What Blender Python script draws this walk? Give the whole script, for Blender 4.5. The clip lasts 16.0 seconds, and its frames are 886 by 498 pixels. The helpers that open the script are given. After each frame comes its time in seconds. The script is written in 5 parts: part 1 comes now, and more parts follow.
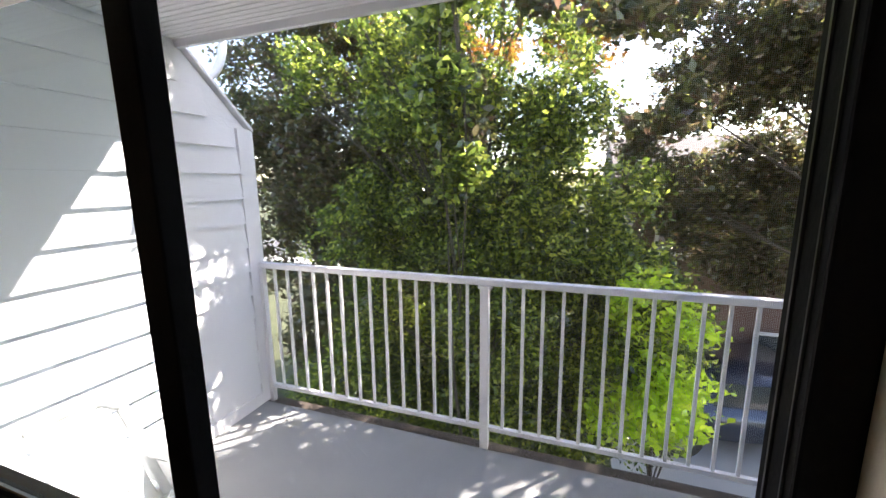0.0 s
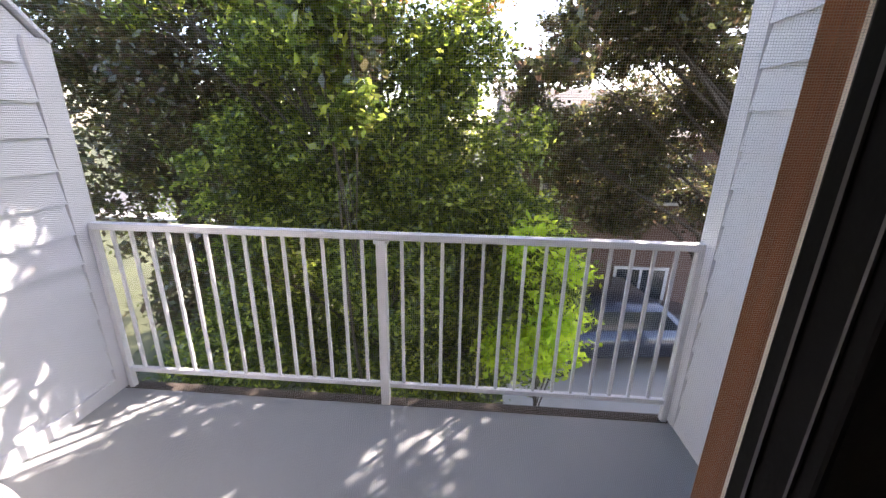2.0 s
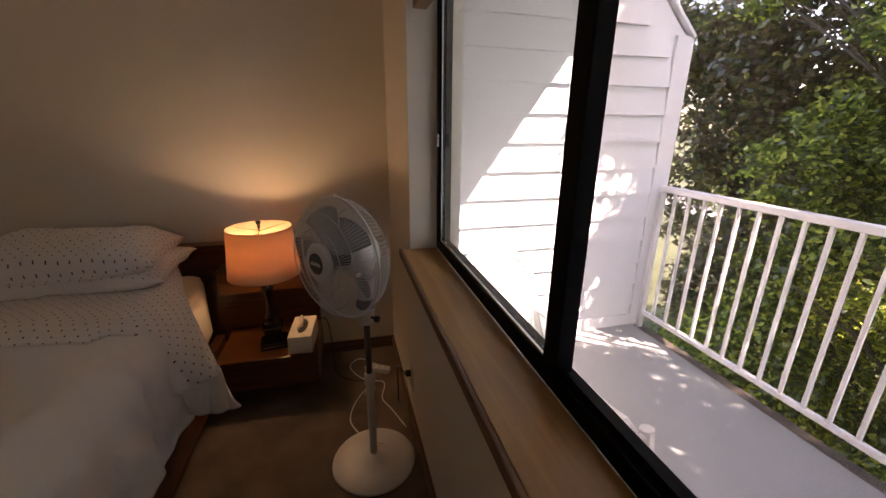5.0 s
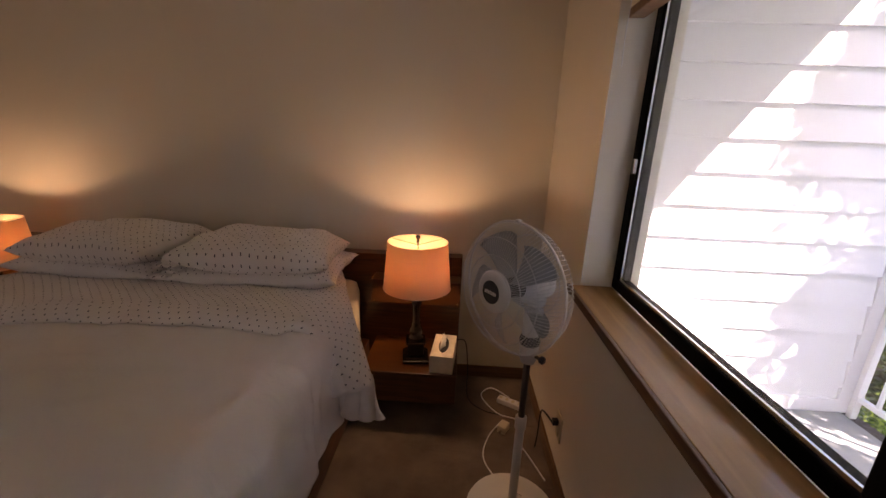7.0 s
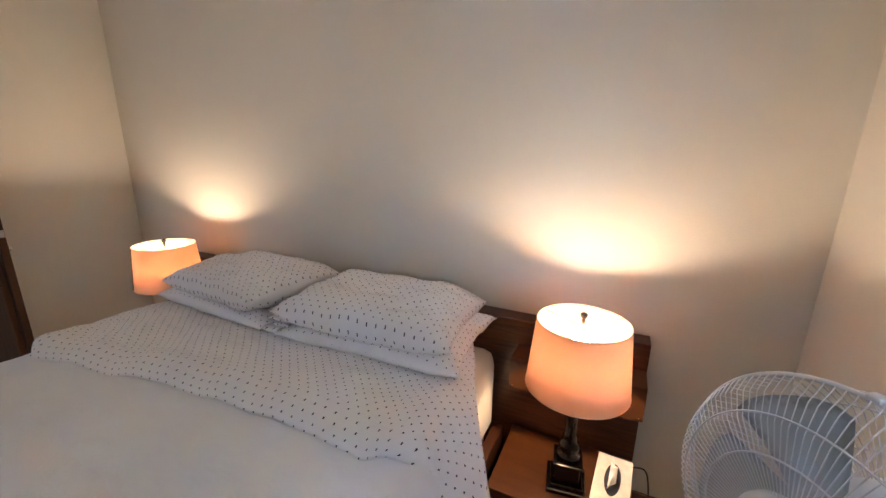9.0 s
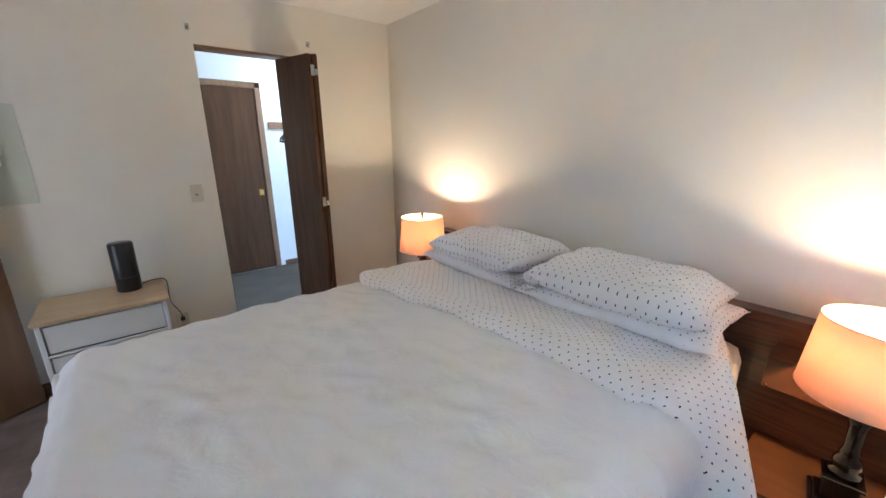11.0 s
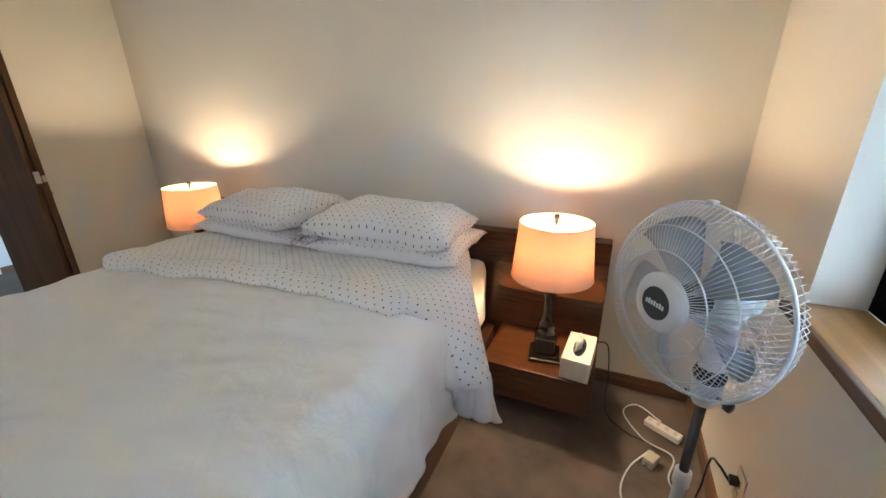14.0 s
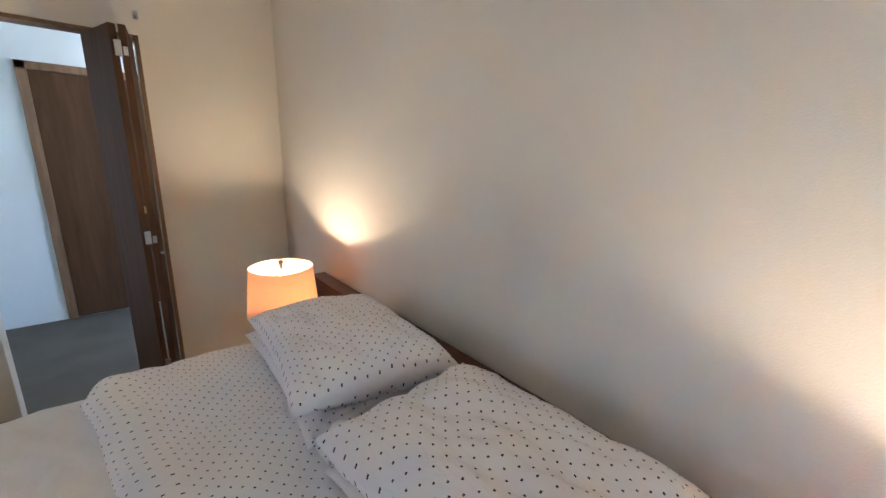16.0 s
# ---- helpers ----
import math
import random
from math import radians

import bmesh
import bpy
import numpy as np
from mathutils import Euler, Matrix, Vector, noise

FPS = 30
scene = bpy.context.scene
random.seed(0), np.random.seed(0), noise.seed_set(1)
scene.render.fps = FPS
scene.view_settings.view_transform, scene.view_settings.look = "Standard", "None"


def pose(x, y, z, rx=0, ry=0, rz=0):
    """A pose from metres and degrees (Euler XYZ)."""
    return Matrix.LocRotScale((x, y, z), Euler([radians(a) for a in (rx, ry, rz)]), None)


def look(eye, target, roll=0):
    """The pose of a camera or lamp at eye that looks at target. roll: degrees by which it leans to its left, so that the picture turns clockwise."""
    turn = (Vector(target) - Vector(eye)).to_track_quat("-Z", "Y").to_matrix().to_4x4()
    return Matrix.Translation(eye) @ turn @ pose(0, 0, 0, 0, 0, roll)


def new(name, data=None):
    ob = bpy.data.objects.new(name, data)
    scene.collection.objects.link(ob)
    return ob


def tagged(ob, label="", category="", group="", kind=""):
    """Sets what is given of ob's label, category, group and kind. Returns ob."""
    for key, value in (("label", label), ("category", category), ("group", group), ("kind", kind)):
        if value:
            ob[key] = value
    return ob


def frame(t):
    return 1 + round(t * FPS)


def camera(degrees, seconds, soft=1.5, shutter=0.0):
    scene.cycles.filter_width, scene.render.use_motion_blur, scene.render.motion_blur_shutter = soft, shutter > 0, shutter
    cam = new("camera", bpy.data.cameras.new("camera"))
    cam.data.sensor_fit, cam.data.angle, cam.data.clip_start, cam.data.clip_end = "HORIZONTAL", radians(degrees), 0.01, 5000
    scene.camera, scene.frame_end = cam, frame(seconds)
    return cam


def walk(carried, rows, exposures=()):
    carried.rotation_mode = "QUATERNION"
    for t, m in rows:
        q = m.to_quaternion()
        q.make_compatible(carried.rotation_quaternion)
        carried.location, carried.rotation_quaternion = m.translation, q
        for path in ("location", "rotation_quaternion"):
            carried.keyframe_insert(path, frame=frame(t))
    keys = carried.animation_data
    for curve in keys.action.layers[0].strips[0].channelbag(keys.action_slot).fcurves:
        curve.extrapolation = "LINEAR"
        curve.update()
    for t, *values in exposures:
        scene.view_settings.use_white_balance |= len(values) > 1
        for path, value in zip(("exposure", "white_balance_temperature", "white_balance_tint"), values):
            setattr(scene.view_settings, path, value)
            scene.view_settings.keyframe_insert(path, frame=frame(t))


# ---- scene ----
cam = camera(98.2, 16.0)
EXPOSURES = [(0.0, 2.6, 7000, 18), (0.5, 2.4, 7000, 22), (2.0, 2.5, 7100, 24), (3.5, 2.4, 7200, 24), (4.5, 2.65, 7800, 28), (5.0, 2.8, 8300, 34), (7.5, 3.3, 8000, 40), (8.0, 3.6, 7400, 34), (8.5, 4.35, 6600, 29), (9.5, 4.8, 5300, 15),
             (12.5, 5.65, 5350, 13), (14.0, 5.1, 5600, 10), (15.0, 4.85, 5600, 12), (16.0, 4.95, 5400, 16)]
PATH = [
    (0, (0.123, 0.193, 1.583), (-0.539, 2.05, 1.242), -0.7),
    (0.5, (0.027, 0.284, 1.607), (-0.45, 2.2, 1.293), -1.2),
    (1, (0.039, 0.324, 1.585), (-0.225, 2.283, 1.284), -1.1),
    (1.5, (0.084, 0.329, 1.555), (-0.052, 2.289, 1.184), -0.4),
    (2, (0.096, 0.362, 1.56), (-0.038, 2.267, 0.967), 1.0),
    (2.5, (0.132, 0.375, 1.514), (-0.115, 2.217, 0.775), 2.1),
    (3, (0.113, 0.366, 1.361), (-0.495, 2.112, 0.598), 2.4),
    (3.5, (0.102, 0.353, 1.347), (-0.938, 1.895, 0.612), 2.4),
    (4, (0.107, 0.299, 1.379), (-1.294, 1.535, 0.667), 1.7),
    (4.5, (0.135, 0.237, 1.392), (-1.525, 1.145, 0.742), 1.0),
    (5, (0.155, 0.174, 1.409), (-1.687, 0.655, 0.799), 0.5),
    (5.2, (0.172, 0.144, 1.407), (-1.71, 0.478, 0.817), 0.5),
    (7.3, (-0.098, -0.043, 1.409), (-2.016, -0.167, 0.856), 1.7),
    (7.5, (-0.178, -0.009, 1.427), (-2.089, -0.175, 0.861), 1.2),
    (8, (-0.396, -0.039, 1.443), (-2.302, -0.308, 0.899), 2.1),
    (8.5, (-0.578, -0.063, 1.436), (-2.442, -0.577, 0.926), 1.5),
    (9, (-0.571, -0.165, 1.471), (-2.325, -0.984, 0.97), 0.8),
    (9.5, (-0.472, -0.262, 1.477), (-2.094, -1.338, 1.018), -0.1),
    (10, (-0.373, -0.33, 1.474), (-1.86, -1.584, 1.01), 0.2),
    (10.2, (-0.346, -0.324, 1.486), (-1.77, -1.646, 1.015), -0.2),
    (12.3, (0.228, -0.204, 1.334), (-0.858, -1.765, 0.714), 0.7),
    (12.5, (0.289, -0.194, 1.326), (-0.833, -1.704, 0.648), 0.5),
    (13, (0.299, -0.135, 1.297), (-1.041, -1.405, 0.527), 0.8),
    (13.5, (0.077, -0.058, 1.315), (-1.494, -1.049, 0.575), -0.3),
    (14, (-0.247, -0.051, 1.366), (-1.968, -0.811, 0.687), -0.6),
    (14.5, (-0.514, -0.137, 1.401), (-2.314, -0.721, 0.755), -0.6),
    (15, (-0.821, -0.248, 1.446), (-2.641, -0.818, 0.843), -0.6),
    (15.5, (-1.083, -0.399, 1.448), (-2.763, -1.361, 0.945), 0.8),
    (16, (-1.221, -0.575, 1.496), (-2.489, -2.046, 1.016), 1.7),
]
walk(cam, [(t, look(eye, target, roll)) for t, eye, target, roll in PATH], EXPOSURES)

# ---- light ----
world = bpy.data.worlds.new("world")
scene.world = world
world.use_nodes = True
SUN_DIR = Vector((0.9, 1.0, 1.356)).normalized()
sky = world.node_tree.nodes.new("ShaderNodeTexSky")
sky.sky_type, sky.sun_disc = "NISHITA", False
sky.sun_elevation = math.asin(SUN_DIR.z)
sky.sun_rotation = math.atan2(SUN_DIR.x, SUN_DIR.y)
background = world.node_tree.nodes["Background"]
background.inputs["Strength"].default_value = 0.15
world.node_tree.links.new(sky.outputs[0], background.inputs["Color"])

sun_data = bpy.data.lights.new("sun", "SUN")
sun_data.energy, sun_data.angle, sun_data.color = 5.0, radians(0.5), (1.0, 0.95, 0.88)
sun = new("sun", sun_data)
sun.matrix_world = look(SUN_DIR * 30, (0, 0, 0))


def bulb(name, place, watts, colour, radius=0.03):
    data = bpy.data.lights.new(name, "POINT")
    data.energy, data.color, data.shadow_soft_size = watts, colour, radius
    lamp = new(name, data)
    lamp.location = place
    return lamp


WARM = (1.0, 0.75, 0.41)
LAMPS = ((-1.81, -0.235), (-1.80, -2.465))
for lx, ly in LAMPS:
    bulb("lamp_bulb", (lx, ly, 0.866), 0.30, WARM, 0.018)
bulb("hall_light", (-2.3, -4.6, 2.2), 1.2, (1.0, 0.98, 0.93), 0.12)


# fill lamp added unseen in the bedroom doorway, as daylight of rooms beyond
fill_data = bpy.data.lights.new("doorway_fill", "AREA")
fill_data.shape, fill_data.size, fill_data.size_y = "RECTANGLE", 0.78, 1.9
fill_data.energy, fill_data.color = 0.28, (1.0, 0.97, 0.93)
doorway = new("doorway_fill", fill_data)
doorway.matrix_world = look((1.20, -2.505, 1.02), (0.0, -2.3, 1.05))


# ---- materials ----
def material(name, colour, rough=0.6, metal=0.0, vary=0.12, scale=6.0, fine=120.0, bump=0.1, stain=None, coat=0.0, spec=0.5):
    """A surface with a broad variation, a fine grain and fine relief, in metres."""
    m = bpy.data.materials.new(name)
    m.use_nodes = True
    nt = m.node_tree
    bsdf = nt.nodes["Principled BSDF"]
    bsdf.inputs["Roughness"].default_value = rough
    bsdf.inputs["Metallic"].default_value = metal
    bsdf.inputs["Coat Weight"].default_value = coat
    bsdf.inputs["Specular IOR Level"].default_value = spec
    pos = nt.nodes.new("ShaderNodeTexCoord")
    big = nt.nodes.new("ShaderNodeTexNoise")
    big.inputs["Scale"].default_value, big.inputs["Detail"].default_value = scale, 4
    small = nt.nodes.new("ShaderNodeTexNoise")
    small.inputs["Scale"].default_value, small.inputs["Detail"].default_value = fine, 3
    nt.links.new(pos.outputs["Object"], big.inputs["Vector"])
    nt.links.new(pos.outputs["Object"], small.inputs["Vector"])
    ramp = nt.nodes.new("ShaderNodeMix")
    ramp.data_type = "RGBA"
    c = Vector(colour)
    low = stain if stain else tuple(c * (1 - vary))
    ramp.inputs["A"].default_value = (*low, 1)
    ramp.inputs["B"].default_value = (*(min(v * (1 + vary * 0.6), 0.95) for v in c), 1)
    mix = nt.nodes.new("ShaderNodeMath")
    mix.operation = "MULTIPLY_ADD"
    mix.inputs[1].default_value = 0.35
    nt.links.new(small.outputs["Fac"], mix.inputs[0])
    sub = nt.nodes.new("ShaderNodeMath")
    sub.operation = "MULTIPLY_ADD"
    sub.inputs[1].default_value, sub.inputs[2].default_value = 1.5, -0.43
    nt.links.new(big.outputs["Fac"], sub.inputs[0])
    nt.links.new(sub.outputs[0], mix.inputs[2])
    nt.links.new(mix.outputs[0], ramp.inputs["Factor"])
    nt.links.new(ramp.outputs["Result"], bsdf.inputs["Base Color"])
    if bump:
        b = nt.nodes.new("ShaderNodeBump")
        b.inputs["Strength"].default_value, b.inputs["Distance"].default_value = bump, 0.004
        nt.links.new(small.outputs["Fac"], b.inputs["Height"])
        nt.links.new(b.outputs[0], bsdf.inputs["Normal"])
    return m


def wood(name, dark, light, rough=0.4, grain=(1.5, 40, 1.5), coat=0.0):
    """Wood whose grain is drawn out along one axis: grain is the scale of its noise along x, y and z."""
    m = bpy.data.materials.new(name)
    m.use_nodes = True
    nt = m.node_tree
    bsdf = nt.nodes["Principled BSDF"]
    bsdf.inputs["Roughness"].default_value, bsdf.inputs["Coat Weight"].default_value = rough, coat
    pos = nt.nodes.new("ShaderNodeTexCoord")
    mapping = nt.nodes.new("ShaderNodeMapping")
    mapping.inputs["Scale"].default_value = grain
    n = nt.nodes.new("ShaderNodeTexNoise")
    n.inputs["Scale"].default_value, n.inputs["Detail"].default_value, n.inputs["Distortion"].default_value = 2.0, 6, 0.6
    nt.links.new(pos.outputs["Object"], mapping.inputs[0])
    nt.links.new(mapping.outputs[0], n.inputs["Vector"])
    ramp = nt.nodes.new("ShaderNodeValToRGB")
    ramp.color_ramp.elements[0].position, ramp.color_ramp.elements[1].position = 0.3, 0.72
    ramp.color_ramp.elements[0].color, ramp.color_ramp.elements[1].color = (*dark, 1), (*light, 1)
    nt.links.new(n.outputs["Fac"], ramp.inputs[0])
    nt.links.new(ramp.outputs[0], bsdf.inputs["Base Color"])
    b = nt.nodes.new("ShaderNodeBump")
    b.inputs["Strength"].default_value, b.inputs["Distance"].default_value = 0.15, 0.002
    nt.links.new(n.outputs["Fac"], b.inputs["Height"])
    nt.links.new(b.outputs[0], bsdf.inputs["Normal"])
    return m


def math_node(nt, op, a, b=None, c=None):
    node = nt.nodes.new("ShaderNodeMath")
    node.operation = op
    for i, v in enumerate((a, b, c)):
        if v is None:
            continue
        if isinstance(v, (int, float)):
            node.inputs[i].default_value = v
        else:
            nt.links.new(v, node.inputs[i])
    return node.outputs[0]


def dotted_cloth(name, base, dot, pitch=0.025, size=0.125):
    """Cotton printed with small dark dots in a diagonal lattice, by the mesh's UV in metres."""
    m = material(name, base, 0.85, vary=0.04, scale=3, fine=500, bump=0.12, spec=0.2)
    nt = m.node_tree
    bsdf = nt.nodes["Principled BSDF"]
    ground = bsdf.inputs["Base Color"].links[0].from_socket
    uv = nt.nodes.new("ShaderNodeUVMap")
    split = nt.nodes.new("ShaderNodeSeparateXYZ")
    nt.links.new(uv.outputs[0], split.inputs[0])
    u, v = split.outputs[0], split.outputs[1]
    a = math_node(nt, "MULTIPLY", math_node(nt, "ADD", u, v), 0.7 / pitch)
    b = math_node(nt, "MULTIPLY", math_node(nt, "SUBTRACT", u, v), 0.7 / pitch)
    fa = math_node(nt, "ABSOLUTE", math_node(nt, "SUBTRACT", math_node(nt, "FRACT", a), 0.5))
    fb = math_node(nt, "ABSOLUTE", math_node(nt, "SUBTRACT", math_node(nt, "FRACT", b), 0.5))
    inside = math_node(nt, "LESS_THAN", math_node(nt, "ADD", fa, fb), size)
    mix = nt.nodes.new("ShaderNodeMix")
    mix.data_type = "RGBA"
    mix.inputs["B"].default_value = (*dot, 1)
    nt.links.new(inside, mix.inputs["Factor"])
    nt.links.new(ground, mix.inputs["A"])
    nt.links.new(mix.outputs["Result"], bsdf.inputs["Base Color"])
    return m


def leafy(name, tones, through_light=0.45):
    """Leaves, each in a tone of its own, that let some light through."""
    m = bpy.data.materials.new(name)
    m.use_nodes = True
    nt = m.node_tree
    bsdf = nt.nodes["Principled BSDF"]
    out = nt.nodes["Material Output"]
    geo = nt.nodes.new("ShaderNodeNewGeometry")
    ramp = nt.nodes.new("ShaderNodeValToRGB")
    ramp.color_ramp.elements[0].color, ramp.color_ramp.elements[1].color = (*tones[0], 1), (*tones[-1], 1)
    for i, tone in enumerate(tones[1:-1], 1):
        e = ramp.color_ramp.elements.new(i / (len(tones) - 1))
        e.color = (*tone, 1)
    nt.links.new(geo.outputs["Random Per Island"], ramp.inputs[0])
    nt.links.new(ramp.outputs[0], bsdf.inputs["Base Color"])
    bsdf.inputs["Roughness"].default_value = 0.26
    bsdf.inputs["Specular IOR Level"].default_value = 0.8
    glow = nt.nodes.new("ShaderNodeBsdfTranslucent")
    nt.links.new(ramp.outputs[0], glow.inputs["Color"])
    bright = nt.nodes.new("ShaderNodeHueSaturation")
    bright.inputs["Value"].default_value, bright.inputs["Saturation"].default_value = 2.4, 0.98
    nt.links.new(ramp.outputs[0], bright.inputs["Color"])
    nt.links.new(bright.outputs[0], glow.inputs["Color"])
    mix = nt.nodes.new("ShaderNodeMixShader")
    mix.inputs[0].default_value = through_light
    nt.links.new(bsdf.outputs[0], mix.inputs[1])
    nt.links.new(glow.outputs[0], mix.inputs[2])
    nt.links.new(mix.outputs[0], out.inputs["Surface"])
    return m


def clear_glass(name, tint=(0.93, 0.97, 0.96), haze=0.0):
    """Window glass: mostly clear, mirroring more at a slant; haze is the share of a pale veil mixed in to wash out the
    view.
    """
    m = bpy.data.materials.new(name)
    m.use_nodes = True
    nt = m.node_tree
    out = nt.nodes["Material Output"]
    nt.nodes.remove(nt.nodes["Principled BSDF"])
    clear = nt.nodes.new("ShaderNodeBsdfTransparent")
    clear.inputs[0].default_value = (*tint, 1)
    gloss = nt.nodes.new("ShaderNodeBsdfGlossy")
    gloss.inputs["Roughness"].default_value = 0.02
    fres = nt.nodes.new("ShaderNodeFresnel")
    fres.inputs[0].default_value = 1.45
    mix = nt.nodes.new("ShaderNodeMixShader")
    nt.links.new(fres.outputs[0], mix.inputs[0])
    nt.links.new(clear.outputs[0], mix.inputs[1])
    nt.links.new(gloss.outputs[0], mix.inputs[2])
    last = mix.outputs[0]
    if haze:
        veil = nt.nodes.new("ShaderNodeBsdfTranslucent")
        veil.inputs[0].default_value = (0.8, 0.9, 0.9, 1)
        film = nt.nodes.new("ShaderNodeMixShader")
        film.inputs[0].default_value = haze
        nt.links.new(last, film.inputs[1])
        nt.links.new(veil.outputs[0], film.inputs[2])
        last = film.outputs[0]
    nt.links.new(last, out.inputs["Surface"])
    return m


def screen_mesh(name, pitch=0.0016, wire=0.13):
    """Woven insect screen: pale wires, open between them."""
    m = bpy.data.materials.new(name)
    m.use_nodes = True
    nt = m.node_tree
    out = nt.nodes["Material Output"]
    bsdf = nt.nodes["Principled BSDF"]
    bsdf.inputs["Base Color"].default_value = (0.45, 0.47, 0.5, 1)
    bsdf.inputs["Roughness"].default_value = 0.5
    pos = nt.nodes.new("ShaderNodeTexCoord")
    split = nt.nodes.new("ShaderNodeSeparateXYZ")
    nt.links.new(pos.outputs["Object"], split.inputs[0])
    a = math_node(nt, "LESS_THAN", math_node(nt, "FRACT", math_node(nt, "MULTIPLY", split.outputs[0], 1 / pitch)), wire)
    b = math_node(nt, "LESS_THAN", math_node(nt, "FRACT", math_node(nt, "MULTIPLY", split.outputs[2], 1 / pitch)), wire)
    both = math_node(nt, "MAXIMUM", a, b)
    clear = nt.nodes.new("ShaderNodeBsdfTransparent")
    mix = nt.nodes.new("ShaderNodeMixShader")
    nt.links.new(both, mix.inputs[0])
    nt.links.new(clear.outputs[0], mix.inputs[1])
    nt.links.new(bsdf.outputs[0], mix.inputs[2])
    nt.links.new(mix.outputs[0], out.inputs["Surface"])
    return m


def shade_cloth(name):
    m = material(name, (0.80, 0.58, 0.40), 0.8, vary=0.04, fine=400, bump=0.1)
    nt = m.node_tree
    bsdf = nt.nodes["Principled BSDF"]
    out = nt.nodes["Material Output"]
    glow = nt.nodes.new("ShaderNodeBsdfTranslucent")
    glow.inputs[0].default_value = (0.74, 0.47, 0.30, 1)
    mix = nt.nodes.new("ShaderNodeMixShader")
    mix.inputs[0].default_value = 0.34
    nt.links.new(bsdf.outputs[0], mix.inputs[1])
    nt.links.new(glow.outputs[0], mix.inputs[2])
    nt.links.new(mix.outputs[0], out.inputs["Surface"])
    return m


def soft_relief(m, scale, height, stretch=(1, 1, 1)):
    """Adds broad soft bumps (puckers of a quilt, marks in a pile) under the fine relief."""
    nt = m.node_tree
    bump = next(n for n in nt.nodes if n.type == "BUMP")
    pos = nt.nodes.new("ShaderNodeTexCoord")
    mapping = nt.nodes.new("ShaderNodeMapping")
    mapping.inputs["Scale"].default_value = stretch
    n = nt.nodes.new("ShaderNodeTexNoise")
    n.inputs["Scale"].default_value, n.inputs["Detail"].default_value, n.inputs["Distortion"].default_value = scale, 4, 0.5
    wide = nt.nodes.new("ShaderNodeBump")
    wide.inputs["Strength"].default_value, wide.inputs["Distance"].default_value = 1.0, height
    nt.links.new(pos.outputs["Object"], mapping.inputs[0])
    nt.links.new(mapping.outputs[0], n.inputs["Vector"])
    nt.links.new(n.outputs["Fac"], wide.inputs["Height"])
    nt.links.new(wide.outputs[0], bump.inputs["Normal"])
    return m


M_WALL = material("wall_paint", (0.77, 0.73, 0.655), 0.75, vary=0.04, scale=1.5, fine=260, bump=0.25)
M_CEIL = material("ceiling_paint", (0.84, 0.82, 0.78), 0.9, vary=0.04, scale=2, fine=180, bump=0.5)
M_CARPET = material("carpet", (0.195, 0.152, 0.126), 0.98, vary=0.5, scale=5, fine=320, bump=0.9, spec=0.1)
soft_relief(M_CARPET, 9, 0.02, (1, 0.5, 1))
M_HALLCARPET = material("grey_carpet", (0.13, 0.120, 0.103), 0.98, vary=0.25, scale=3, fine=320, bump=0.9, spec=0.1)
M_BASE = wood("baseboard_wood", (0.10, 0.05, 0.025), (0.20, 0.11, 0.055), 0.45, (1, 1, 30))
M_BLACK = material("black_aluminium", (0.004, 0.004, 0.005), 0.6, spec=0.12, vary=0.2, bump=0.1)
M_SILL = wood("sill_wood", (0.31, 0.155, 0.045), (0.45, 0.255, 0.085), 0.4, (1.2, 18, 1), 0.2)
M_CEDAR = wood("cedar_trim", (0.10, 0.032, 0.012), (0.27, 0.10, 0.035), 0.55, (30, 30, 1.2))
M_SIDING = material("white_siding", (0.72, 0.74, 0.77), 0.55, vary=0.05, scale=4, fine=90, bump=0.15)
M_WHITE = material("white_paint", (0.74, 0.75, 0.78), 0.45, vary=0.05, scale=8, fine=150, bump=0.1)
M_DECK = material("deck_paint", (0.285, 0.30, 0.305), 0.6, vary=0.12, scale=3, fine=150, bump=0.3)
M_RESIN = material("white_resin", (0.66, 0.66, 0.66), 0.4, vary=0.06, scale=6, fine=80, bump=0.05)
M_DARKWOOD = wood("walnut_stained_wood", (0.045, 0.014, 0.006), (0.13, 0.045, 0.018), 0.3, (1.2, 2.0, 30), 0.25)
M_SHELFWOOD = wood("walnut_shelf_wood", (0.058, 0.017, 0.004), (0.092, 0.030, 0.007), 0.34, (9, 1.5, 4), 0.25)
M_DOOR = wood("door_wood", (0.125, 0.066, 0.030), (0.185, 0.102, 0.048), 0.34, (9, 9, 0.8), 0.15)
M_CLOSETDOOR = wood("closet_door_wood", (0.060, 0.027, 0.011), (0.095, 0.046, 0.020), 0.6, (9, 9, 0.8), 0.0)
M_CLOSETDOOR.node_tree.nodes["Principled BSDF"].inputs["Specular IOR Level"].default_value = 0.2
M_CASING = wood("casing_wood", (0.15, 0.085, 0.043), (0.24, 0.14, 0.075), 0.4, (22, 22, 1.5), 0.1)
M_DUVET = material("white_cotton", (0.80, 0.80, 0.825), 0.9, vary=0.05, scale=2.5, fine=450, bump=0.1, spec=0.2)
soft_relief(M_DUVET, 11, 0.007)
M_SHEET = material("cream_cotton", (0.78, 0.72, 0.60), 0.9, vary=0.04, scale=4, fine=450, bump=0.1, spec=0.2)
M_DOTS = dotted_cloth("dotted_cotton", (0.81, 0.80, 0.82), (0.05, 0.06, 0.10))
soft_relief(M_DOTS, 12, 0.010, (1, 0.6, 1))
M_SHADE = shade_cloth("linen_shade")
M_SHADESEAM = material("shade_seam", (0.22, 0.13, 0.08), 0.8)
M_LAMPBLACK = material("black_bronze", (0.02, 0.014, 0.012), 0.25, metal=0.4, vary=0.3, bump=0.1, coat=0.4)
